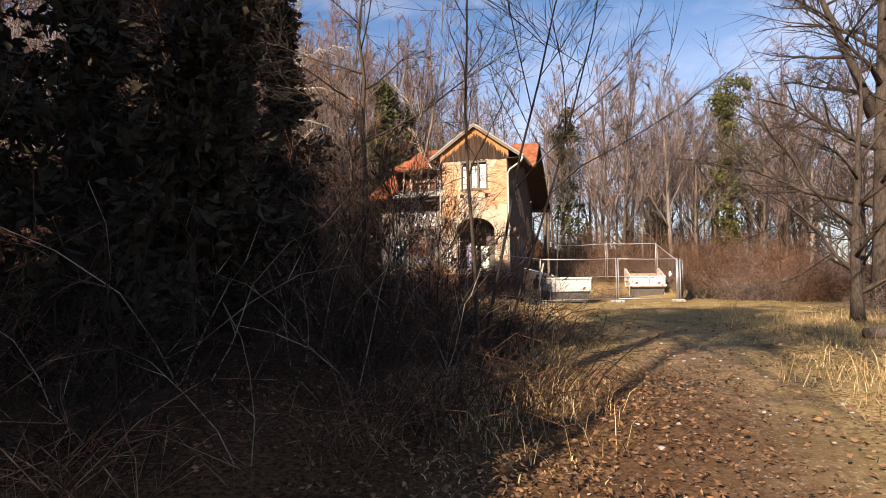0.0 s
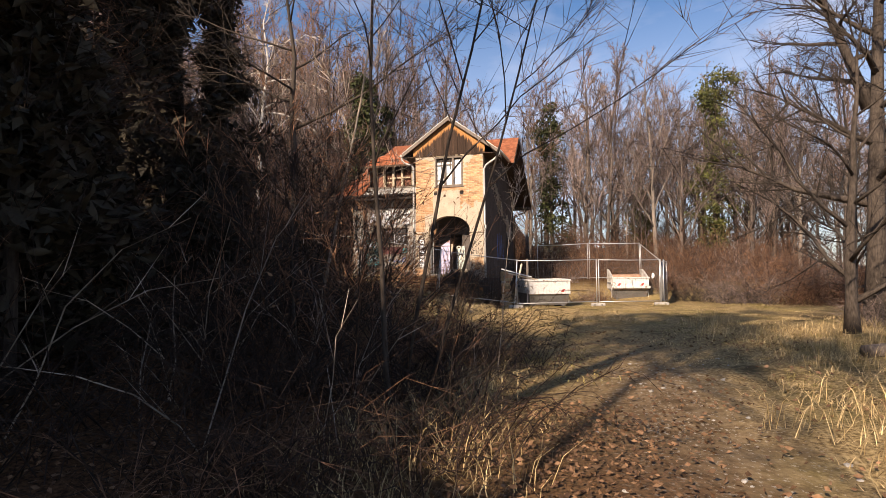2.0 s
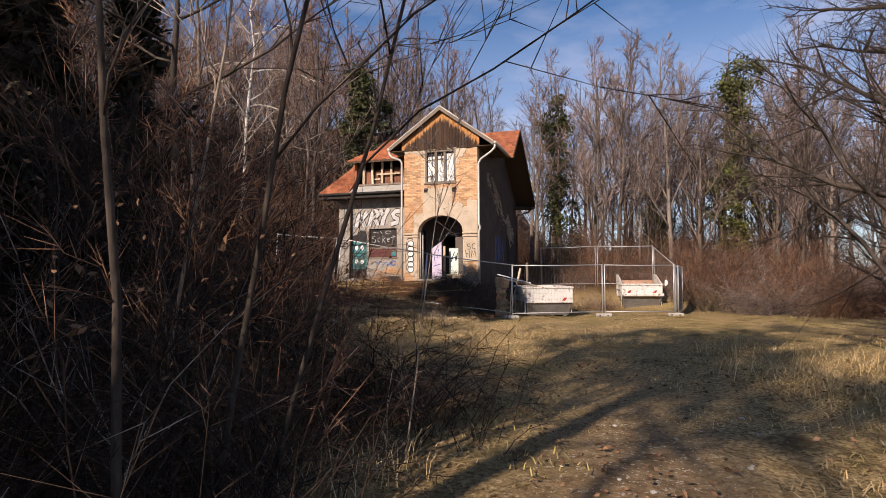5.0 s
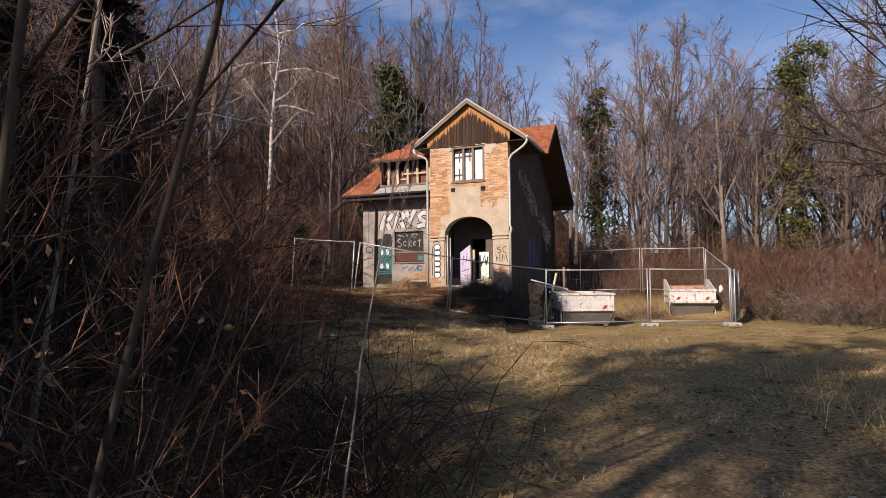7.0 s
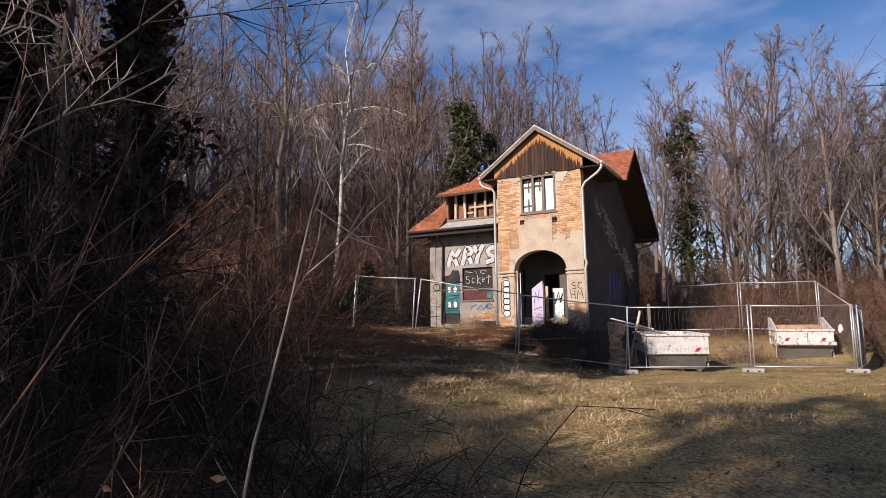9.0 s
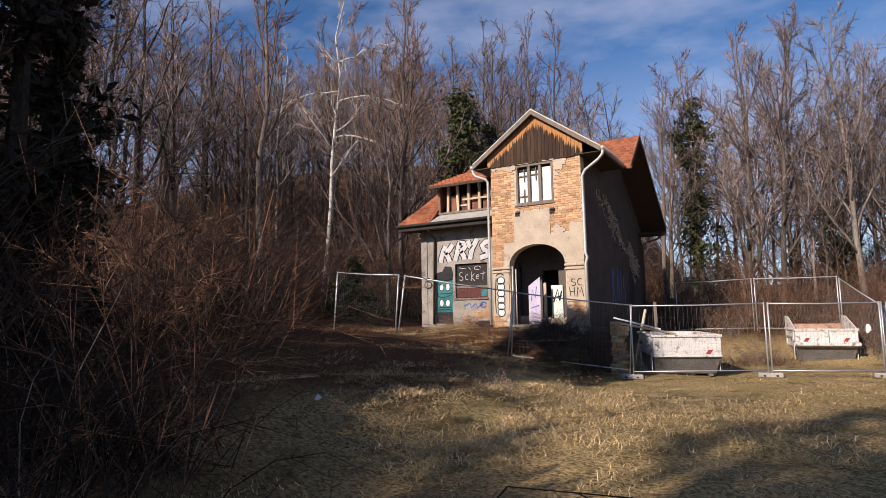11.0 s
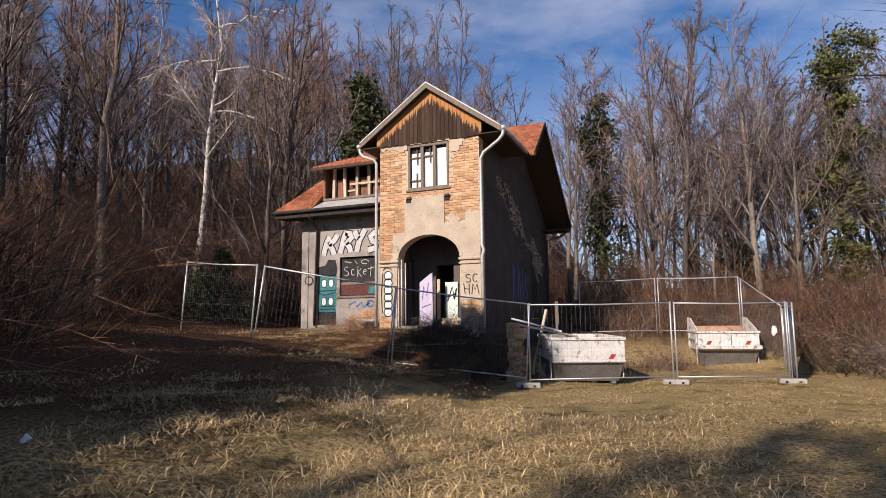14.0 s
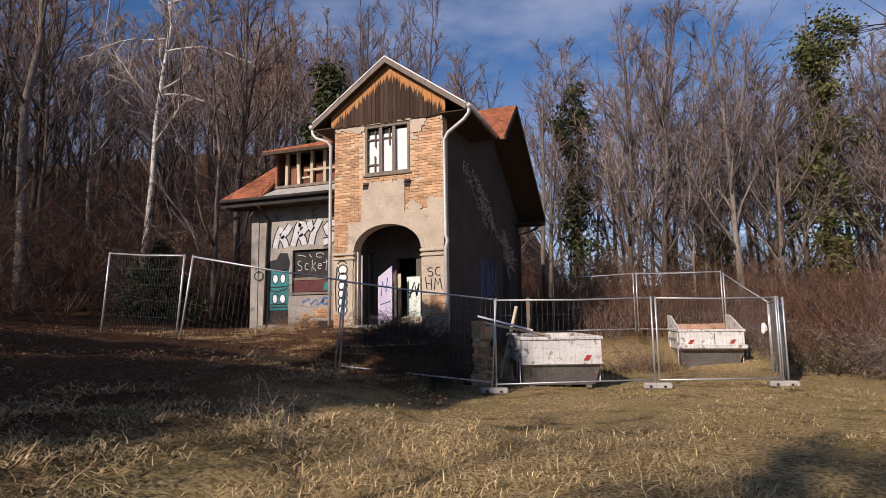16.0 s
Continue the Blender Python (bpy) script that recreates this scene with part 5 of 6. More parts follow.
for k in range(14):
    x, y = random.uniform(-3.3, -1.9), random.uniform(28.5, 30.6)
    bm = box(bmesh.new(), -0.12, 0.12, -0.09, 0.09, -0.04, 0.06, pose(0, 0, 0, random.uniform(-20, 20), random.uniform(-20, 20), random.uniform(0, 180)), 0.012)
    r = part("rubble_block", bm, random.choice((BRICK, PLASTER, CONCRETE)), None, "broken masonry block on the rubble heap")
    r.location = (x, y, gz(x, y) + 0.03)
    tagged(r, "", "rubble", "rubble blocks")


# ---- bare trees ----
def grow(rng, height, radius, limbs, branches, twigs, spread=0.55, bare=0.35, lean=0.0, twig_r=0.011, up=0.55, bend=0.012, droop=0.05):
    """Trunk and limbs as tubes; branches and twigs as thin sticks."""
    tv, tf = [], []
    n = 9
    zs = np.linspace(0, height, n)
    wob = np.cumsum(rng.normal(0, bend * height, (n, 2)), 0) * np.linspace(0, 1, n)[:, None]
    trunk = np.column_stack([wob[:, 0] + lean * zs, wob[:, 1], zs - 0.15])
    rad = radius * (1 - 0.93 * (zs / height) ** 0.9)
    rad[0] *= 1.35
    tube(tv, tf, trunk, rad, 7)
    a0, a1, b0, b1, t0, t1, tr = [], [], [], [], [], [], []

    def along(points, t):
        k = t * (len(points) - 1)
        i = min(int(k), len(points) - 2)
        return points[i] + (points[i + 1] - points[i]) * (k - i)

    def shoot(start, way, length, r, steps):
        pts = [np.asarray(start, float)]
        d = np.asarray(way, float)
        for s in range(steps):
            d = d + rng.normal(0, 0.16, 3) + np.array([0, 0, droop])
            d /= np.linalg.norm(d)
            pts.append(pts[-1] + d * length / steps)
        for s in range(steps):
            a0.append(pts[s])
            a1.append(pts[s + 1])
            b0.append(max(r * (1 - s / steps), twig_r))
            b1.append(max(r * (1 - (s + 1) / steps), twig_r * 0.6))
        return pts

    for i in range(limbs):
        t = bare + (0.97 - bare) * (i + rng.uniform(0, 0.8)) / limbs
        start = along(trunk, t)
        az = i * 2.4 + rng.uniform(-0.5, 0.5)
        length = height * spread * (1.12 - t) * rng.uniform(0.75, 1.2)
        d = np.array([math.cos(az), math.sin(az), up + 0.5 * t])
        d /= np.linalg.norm(d)
        r = radius * (1 - 0.93 * t) * 0.55
        pts = [start]
        for s in range(5):
            d = d + rng.normal(0, 0.12, 3) + np.array([0, 0, droop])
            d /= np.linalg.norm(d)
            pts.append(pts[-1] + d * length / 5)
        tube(tv, tf, pts, np.linspace(r, twig_r, 6), 4)
        for j in range(branches):
            q = 0.15 + 0.85 * (j + rng.uniform(0, 1)) / branches
            bd = pts[-1] - pts[0]
            bd = bd / np.linalg.norm(bd) + rng.normal(0, 0.5, 3) + np.array([0, 0, 4 * droop])
            bd /= np.linalg.norm(bd)
            bl = length * rng.uniform(0.32, 0.6) * (1.2 - 0.55 * q)
            bp = shoot(along(np.array(pts), min(q, 0.999)), bd, bl, r * 0.35, 2)
            for k in range(twigs):
                td = bd + rng.normal(0, 0.55, 3) + np.array([0, 0, 3 * droop])
                td /= np.linalg.norm(td)
                s0 = along(np.array(bp), rng.uniform(0.1, 0.999))
                t0.append(s0)
                t1.append(s0 + td * bl * rng.uniform(0.4, 0.9))
                tr.append(twig_r)
    return tv, tf, (a0, a1, b0, b1, t0, t1, tr)


def tree(label, seed, height, radius, limbs, branches, twigs, bark=BARK, twig=TWIG, name="tree", at=None, **shape):
    rng = np.random.default_rng(seed)
    tv, tf, twig_ends = grow(rng, height, radius, limbs, branches, twigs, **shape)
    t = thing(name, label, "tree", (0, 0, 0) if at is None else (*at, gz(*at)))
    mesh_object("trunk", tv, tf, bark, t, "", True)
    crown = new("crown", twig_mesh("crown", *twig_ends, twig))
    crown.parent = t
    return t


kinds = [
    tree("bare grey-brown deciduous tree in the hillside wood", 1, 13.0, 0.15, 12, 8, 5, BARK_DARK, TWIG, spread=0.42, up=1.1, bare=0.22, twig_r=0.013, bend=0.016),
    tree("bare grey-brown deciduous tree in the hillside wood", 2, 11.5, 0.12, 12, 8, 5, BARK_DARK, TWIG, spread=0.44, up=1.2, bare=0.18, twig_r=0.012, bend=0.02),
    tree("tall slim brown-barked tree in the hillside wood", 3, 14.5, 0.14, 12, 8, 5, BARK, TWIG_RUST, spread=0.34, up=1.4, bare=0.34, twig_r=0.012, bend=0.012),
    tree("bare many-branched tree at the wood's edge", 4, 9.5, 0.10, 12, 8, 5, spread=0.50, up=0.9, bare=0.12, twig_r=0.011, bend=0.02),
    tree("slim young pale-barked tree at the wood's edge", 5, 8.0, 0.06, 10, 7, 6, BARK_PALE, spread=0.42, up=1.3, bare=0.16, twig_r=0.010, bend=0.02),
]
wood_rng = random.Random(11)


def plant(source, x, y, size=1.0, turn=None):
    t = copy_thing(source, pose(x, y, gz(x, y), 0, 0, wood_rng.uniform(0, 360) if turn is None else turn))
    t.scale = (size, size, size * wood_rng.uniform(0.9, 1.1))
    return t


placed = []
tries = 0
def clear_view(x, y):
    """Keeps the sight lines from the track to the ivy-covered trees open."""
    for ix, iy, wide in ((-1.8, 43.5, 1.5), (8.5, 41.8, 1.6), (-16.0, 43.0, 1.8)):
        for cx, cy in ((1.5, 2.0), (2.1, 7.5), (1.5, 14.0)):
            q = (y - cy) / (iy - cy)
            if 0 < q < 1.02 and abs(cx + (ix - cx) * q - x) < wide:
                return False
    return True


while len(placed) < 180 and tries < 8000:
    tries += 1
    y = wood_rng.uniform(15, 64)
    x = wood_rng.uniform(-44, 26)
    if x > 7.5 and y < 35 or x > -12.5 and y < 39.5 or x > 14 and wood_rng.random() < 0.5 or x > -10 and y > 53:
        continue
    if y < 20 and x > -16 or x < -12.5 and y < 30 and x > -15:
        continue
    if -21.5 < x < -15.5 and 20 < y < 33.5:
        continue
    if any((x - a) ** 2 + (y - b) ** 2 < (2.2 if x < -10 else 3.2) for a, b in placed) or not clear_view(x, y):
        continue
    placed.append((x, y))
    near = y < 44 and x > -18
    size = wood_rng.uniform(0.85, 1.15) * (1.18 if x < -13 else 1.0)
    plant(wood_rng.choice(kinds[:4] if not near else kinds[1:]), x, y, size)
    if wood_rng.random() < 0.3:
        plant(kinds[4] if x > -13 else kinds[2], x + wood_rng.uniform(0.3, 0.6), y + wood_rng.uniform(-0.3, 0.3), size * wood_rng.uniform(0.75, 1.0))
edge_trees = [
    tree("densely twigged bare tree behind the fence", 6, 11.5, 0.13, 15, 9, 8, spread=0.44, up=1.0, bare=0.10, twig_r=0.012, bend=0.018),
    tree("densely twigged bare tree with leaning stems behind the fence", 7, 12.5, 0.14, 15, 9, 8, BARK_PALE, spread=0.40, up=1.25, bare=0.16, twig_r=0.012, bend=0.022, lean=0.05),
]
tries = 0
while len(placed) < 238 and tries < 8000:
    tries += 1
    x, y = wood_rng.uniform(-4, 25), wood_rng.uniform(39.6, 51)
    if any((x - a) ** 2 + (y - b) ** 2 < 1.6 for a, b in placed) or not clear_view(x, y):
        continue
    placed.append((x, y))
    plant(wood_rng.choice(edge_trees + kinds[3:4]), x, y, wood_rng.uniform(0.8, 1.12))
for i, k in enumerate(kinds + edge_trees):
    k.location = (-30 - 4 * i, 70, gz(-30 - 4 * i, 70))

birch = tree("white-barked birch with long drooping pale boughs", 21, 18.5, 0.155, 13, 8, 7, BIRCH, TWIG_PALE, "birch", (-18.3, 32.3), spread=0.20, up=0.5, bare=0.30, lean=0.085, twig_r=0.011, bend=0.014)


def bough(parent, start, way, length, drop, seed):
    """A long bough that rises, arches over and droops, with its side twigs."""
    rng = np.random.default_rng(seed)
    way = np.array([way[0], way[1], 0.0]) / math.hypot(*way)
    pts = [np.array(start, float) + way * length * q + np.array([0, 0, 0.35 * math.sin(3.1 * q) - drop * q ** 1.6]) + rng.normal(0, 0.07, 3) for q in np.linspace(0, 1, 9)]
    tube_object("bough", [(pts, np.linspace(0.045, 0.012, 9))], BIRCH, parent)
    a0, a1, b0, b1, t0, t1, tr = [], [], [], [], [], [], []
    for k in range(26):
        i = rng.integers(1, 8)
        p = pts[i] + (pts[i + 1] - pts[i]) * rng.random() if i < 8 else pts[8]
        d = way * rng.uniform(0.2, 1.0) + np.array([rng.normal(0, 0.4), rng.normal(0, 0.4), -rng.uniform(0.1, 1.1)])
        e = p + d * rng.uniform(0.3, 0.75)
        a0.append(p), a1.append(e), b0.append(0.016), b1.append(0.010)
        for j in range(3):
            t0.append(p + (e - p) * rng.uniform(0.3, 1))
            t1.append(t0[-1] + np.array([rng.normal(0, 0.25), rng.normal(0, 0.25), -rng.uniform(0.0, 0.5)]))
            tr.append(0.009)
    ob = tagged(new("twigwork", twig_mesh("twigwork", a0, a1, b0, b1, t0, t1, tr, TWIG_PALE)), kind="stuff")
    ob.parent = parent


for z, way, length, fall, seed in ((10.2, (0.94, 0.30), 4.2, 1.0, 1), (8.3, (0.94, 0.36), 4.4, 2.4, 2), (10.6, (-0.9, -0.4), 3.6, 0.9, 3), (12.2, (0.9, 0.2), 3.4, -0.6, 4)):
    bough(birch, (0.085 * z, 0, z - 0.15), way, length, fall, seed)
tree("slender white-barked birch on the slope", 22, 15.0, 0.09, 12, 7, 6, BIRCH, TWIG_PALE, "birch", (-23.5, 34.0), spread=0.20, up=0.6, bare=0.35, lean=0.02, twig_r=0.011)
# dark bark and twigs here also carry the shade of neighbouring trees
big_tree = tree("large spreading bare tree beside the track", 23, 14.0, 0.26, 20, 12, 11, BARK_DARK, BARK_DARK, "tree", (8.3, 19.6), spread=0.36, up=0.34, bare=0.16, twig_r=0.008, bend=0.008, droop=0.015)
limb_v, limb_f, limb_twigs = grow(np.random.default_rng(123), 6.5, 0.15, 12, 11, 10, spread=0.48, lean=-0.34, bare=0.15, up=0.2, twig_r=0.008, droop=0.0)
for ob in (mesh_object("leading_limb", limb_v, limb_f, BARK_DARK, big_tree, "", True), new("limb_crown", twig_mesh("limb_crown", *limb_twigs, BARK_DARK))):
    ob.parent, ob.location = big_tree, (0, 0, 5.6)
tree("low thorny bare tree beside the track", 24, 6.0, 0.13, 16, 11, 10, BARK_DARK, BARK_DARK, "tree", (9.6, 24.5), spread=0.62, up=0.35, bare=0.15, twig_r=0.007, droop=0.01)
tree("dark thorny bare tree at the lawn's edge", 25, 6.6, 0.13, 16, 11, 9, BARK_DARK, BARK_DARK, "tree", (6.4, 15.9), spread=0.58, up=0.5, bare=0.10, twig_r=0.006, droop=0.01)
tree("thin leaning bare tree beside the track", 26, 7.6, 0.026, 11, 8, 6, BARK_DARK, TWIG, "tree", (-0.45, 8.4), spread=0.42, up=0.9, bare=0.30, lean=0.20, twig_r=0.0045)
tree("thin leaning bare tree beside the track", 27, 7.2, 0.022, 11, 8, 6, BARK_DARK, TWIG, "tree", (-0.30, 8.7), spread=0.45, up=0.8, bare=0.30, lean=0.28, twig_r=0.0045)
tree("straight thin bare tree beside the track", 28, 6.6, 0.030, 9, 6, 5, BARK_DARK, TWIG, "tree", (-0.2, 7.5), spread=0.28, up=0.9, bare=0.35, lean=-0.03, twig_r=0.0035, bend=0.02)
tree("leaning pale-barked young sapling in the thicket", 29, 7.0, 0.026, 9, 6, 5, TWIG_PALE, TWIG_PALE, "sapling", (-2.3, 9.9), spread=0.20, up=0.8, bare=0.30, lean=0.22, twig_r=0.0045)
tree("young forked pale sapling beside the track", 30, 3.5, 0.0095, 8, 5, 4, TWIG_PALE, TWIG_PALE, "sapling", (0.30, 9.9), spread=0.40, up=1.1, bare=0.50, lean=0.09, twig_r=0.0028, bend=0.03)
tree("dark bare tree with wide overhanging limbs in the thicket", 36, 7.4, 0.085, 12, 9, 8, BARK_DARK, BARK_DARK, "tree", (-3.3, 11.2), spread=0.62, up=0.28, bare=0.45, twig_r=0.005, bend=0.02, droop=0.0)
# behind the walker: the tall trees that shade the track
tree("tall bare tree shading the track", 31, 17.0, 0.27, 15, 9, 8, BARK_DARK, TWIG, "tree", (-2.7, -1.0), spread=0.34, up=0.7, bare=0.60, twig_r=0.016)
tree("tall bare tree shading the lawn", 32, 16.5, 0.18, 17, 11, 10, BARK_DARK, TWIG, "tree", (-5.9, -5.0), spread=0.42, up=0.5, bare=0.58, twig_r=0.020)
tree("tall bare tree shading the lawn", 33, 16.0, 0.18, 17, 11, 10, BARK_DARK, TWIG, "tree", (-4.4, -5.5), spread=0.50, up=0.5, bare=0.60, twig_r=0.020)


for k, (x, y, h) in enumerate(((-4.6, 14.6, 2.8), (-5.8, 16.4, 3.2), (-3.4, 13.4, 2.2), (-7.0, 18.2, 3.0))):
    tree("wide arching bare shrub at the thicket's edge", 50 + k, h, 0.015, 12, 8, 6, TWIG_RUST, TWIG_RUST, "shrub", (x, y), spread=0.95, up=0.15, bare=0.06, twig_r=0.0042, droop=0.0)


for k, (x, y, h) in enumerate(((-1.2, 9.0, 3.0), (-1.9, 9.6, 3.4), (-1.6, 8.3, 2.8), (-2.5, 9.2, 3.6), (-2.2, 10.6, 3.3), (-3.2, 10.2, 3.8), (-1.1, 9.9, 2.4), (-3.0, 11.6, 3.4))):
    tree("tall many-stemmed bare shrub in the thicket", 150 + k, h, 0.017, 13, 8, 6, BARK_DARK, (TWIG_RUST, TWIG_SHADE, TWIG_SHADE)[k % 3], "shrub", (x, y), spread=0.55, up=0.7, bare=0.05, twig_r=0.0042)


tree("tall bare tree shading the lawn", 37, 15.5, 0.17, 18, 11, 10, BARK_DARK, TWIG, "tree", (-2.9, -6.2), spread=0.44, up=0.5, bare=0.66, twig_r=0.022)
tree("tall bare tree shading the rough grass", 35, 14.0, 0.16, 17, 11, 10, BARK_DARK, TWIG, "tree", (3.2, -3.6), spread=0.46, up=0.5, bare=0.52, twig_r=0.020)
tree("tall bare tree shading the lawn", 34, 14.5, 0.10, 16, 10, 9, BARK_DARK, TWIG, "tree", (-0.9, -6.5), spread=0.50, up=0.5, bare=0.50, twig_r=0.014)


# ---- evergreens and ivy ----
def evergreen(label, seed, height, width, leaves, mat, at, size=0.16, foot=0.0, column=False, name="conifer", slim=0.5, bare_twigs=0):
    """Trunk, drooping boughs and a crown of many small sprays."""
    rng = np.random.default_rng(seed)
    t = thing(name, label, "tree", (*at, gz(*at)))
    tv, tf = [], []
    tube(tv, tf, [(0, 0, -0.1), (0.05, 0, height * 0.5), (0, 0.03, height)], [0.02 * height, 0.012 * height, 0.02], 7)
    mesh_object("trunk", tv, tf, BARK_DARK, t)
    tv, tf = [], []
    c = []
    boughs = int(height * 7)
    for i in range(boughs):
        q = foot + (1 - foot) * (i + rng.uniform(0, 1)) / boughs
        az = rng.uniform(0, 2 * math.pi)
        reach = width * ((1 - q) ** 0.75 + 0.06 if not column else (0.55 + 0.45 * math.sin(q * 9 + seed)) * (1.0 - 0.55 * q)) * rng.uniform(0.55, 1.15)
        z = q * height
        end = np.array([math.cos(az) * reach, math.sin(az) * reach, z - 0.12 * reach])
        tube(tv, tf, [(0, 0, z), tuple(end * np.array([0.6, 0.6, 1]) + np.array([0, 0, 0.05])), tuple(end)], [0.03, 0.018, 0.006], 3)
        m = max(3, int(leaves / boughs))
        s = rng.uniform(0.15, 1.0, m) ** 0.7
        c.append(np.column_stack([end[0] * s, end[1] * s, z + (end[2] - z) * s]) + rng.normal(0, 0.10 + 0.05 * reach, (m, 3)))
    tagged(mesh_object("bough_mass", tv, tf, BARK_DARK, t), kind="stuff")
    c = np.concatenate(c)
    crown = new("crown", quad_mesh("crown", *leaf_cards(c, size, rng, 0.8, slim), mat))
    crown.parent = t
    if bare_twigs:
        p = c[rng.integers(0, len(c), bare_twigs)]
        d = p * np.array([1, 1, 0])
        d = d / (np.linalg.norm(d, axis=1)[:, None] + 1e-6) + rng.normal(0, 0.55, p.shape) + np.array([0, 0, 0.35])
        v, f = spikes(p, p + d * rng.uniform(0.2, 0.75, len(p))[:, None], rng.uniform(0.003, 0.007, len(p)))
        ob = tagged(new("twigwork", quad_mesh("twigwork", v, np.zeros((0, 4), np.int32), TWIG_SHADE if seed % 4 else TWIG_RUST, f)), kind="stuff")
        ob.parent = t
    return t


def ivy_tree(label, seed, height, radius, clumps, spread, mat, at, leaf=0.12, top=0.95, per=60):
    """A bare tree whose trunk and inner limbs carry uneven clumps of ivy."""
    rng = np.random.default_rng(seed)
    t = tree(label, seed, height, radius, 11, 7, 6, BARK, TWIG, "ivy_tree", at, spread=0.24, up=1.1, bare=0.25, twig_r=0.012, bend=0.006)
    q = rng.uniform(0.06, top, clumps)
    az = rng.uniform(0, 6.283, clumps)
    bulge = 0.62 + 0.35 * np.sin(q * 13 + seed) + 0.35 * np.sin(q * 5.3 + 2.1 * seed + az)
    out = spread * np.clip(bulge, 0.12, 1.2) * rng.uniform(0.15, 1.0, clumps) * (1.12 - 0.78 * q)
    mid = np.column_stack([np.cos(az) * out, np.sin(az) * out, q * height + 0.25 * out])
    c = np.repeat(mid, per, 0) + rng.normal(0, 1, (clumps * per, 3)) * np.array([0.24, 0.24, 0.20])
    ob = tagged(new("ivy_leaves", quad_mesh("ivy_leaves", *leaf_cards(c, leaf, rng, 0.7, 0.6), mat)), "clumps of evergreen ivy leaves", kind="stuff")
    ob.parent = t
    return t


ivy_tree("tall tree overgrown with yellow-green ivy", 41, 13.2, 0.20, 105, 2.5, IVY, (8.5, 41.8), 0.09, 0.90, 85)
ivy_tree("tall tree overgrown with dark ivy", 42, 12.6, 0.17, 80, 1.7, IVY_DARK, (-1.8, 43.5), 0.11, 0.90, 55)
ivy_tree("tree with some green ivy on its trunk", 43, 10.5, 0.13, 34, 0.8, IVY, (4.2, 44.0), 0.11, 0.45)
ivy_tree("dark ivy-covered tree standing behind the house", 44, 12.6, 0.18, 210, 4.0, IVY_DARK, (-16.0, 43.0), 0.14, 0.95)
evergreen("small dark conifer by the fence", 45, 2.3, 1.5, 4200, IVY_DARK, (-13.2, 28.4), 0.10)
# dark masses standing for shaded brush; those behind the walker are unseen shade casters
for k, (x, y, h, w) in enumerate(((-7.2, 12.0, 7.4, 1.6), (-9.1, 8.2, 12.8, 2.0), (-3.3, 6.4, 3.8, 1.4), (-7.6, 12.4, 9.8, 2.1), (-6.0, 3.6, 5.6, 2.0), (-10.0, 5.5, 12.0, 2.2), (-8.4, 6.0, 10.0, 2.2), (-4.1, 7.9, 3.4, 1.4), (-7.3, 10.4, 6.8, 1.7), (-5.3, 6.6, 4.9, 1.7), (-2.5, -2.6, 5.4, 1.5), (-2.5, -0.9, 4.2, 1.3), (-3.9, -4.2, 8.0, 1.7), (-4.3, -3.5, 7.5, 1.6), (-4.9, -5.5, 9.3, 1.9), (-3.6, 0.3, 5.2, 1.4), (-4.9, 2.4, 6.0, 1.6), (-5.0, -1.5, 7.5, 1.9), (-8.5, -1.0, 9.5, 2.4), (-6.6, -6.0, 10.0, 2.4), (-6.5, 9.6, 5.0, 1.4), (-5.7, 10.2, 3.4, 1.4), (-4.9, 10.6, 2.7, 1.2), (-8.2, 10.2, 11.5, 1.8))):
    evergreen("dark dense thicket tree with shade in its colour", 60 + k, h, w, 4200 if y > 3 else 2600, NEEDLE_SHADE, (x, y), (0.15 if x < -6.4 else 0.105) if y > 3 else 0.20, slim=0.5 if x < -6.4 or y < 3 else 0.4, bare_twigs=1300 if y > 3 else 0)


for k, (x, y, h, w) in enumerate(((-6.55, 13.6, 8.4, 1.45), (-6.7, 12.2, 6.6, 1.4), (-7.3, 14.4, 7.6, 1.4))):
    evergreen("dark ivy-hung tree at the edge of the thicket", 130 + k, h, w, 4600, NEEDLE_SHADE, (x, y), 0.10, 0.0, True, slim=0.5, bare_twigs=1500)
# unseen trees added beside and behind the walker for their shade
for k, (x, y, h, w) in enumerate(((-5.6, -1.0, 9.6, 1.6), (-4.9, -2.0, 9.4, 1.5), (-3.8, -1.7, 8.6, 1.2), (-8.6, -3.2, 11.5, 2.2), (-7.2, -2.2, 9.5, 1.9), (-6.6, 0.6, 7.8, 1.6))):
    evergreen("dense dark conifer shading the thicket", 95 + k, h, w, 3000, NEEDLE_SHADE, (x, y), 0.20, 0.0, True)
evergreen("dense dark conifer shading the bank", 90, 12.3, 1.6, 3600, NEEDLE_SHADE, (-9.0, 7.0), 0.17, 0.0, True)
# crowns raised and placed only to throw shadow on bank and terrace wall
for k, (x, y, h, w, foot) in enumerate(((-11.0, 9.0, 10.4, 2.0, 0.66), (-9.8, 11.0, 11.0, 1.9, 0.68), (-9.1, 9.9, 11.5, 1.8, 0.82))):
    evergreen("added conifer with a high crown that shadows bank and terrace", 110 + k, h, w, 2400, NEEDLE_SHADE, (x, y), 0.15, foot, True)


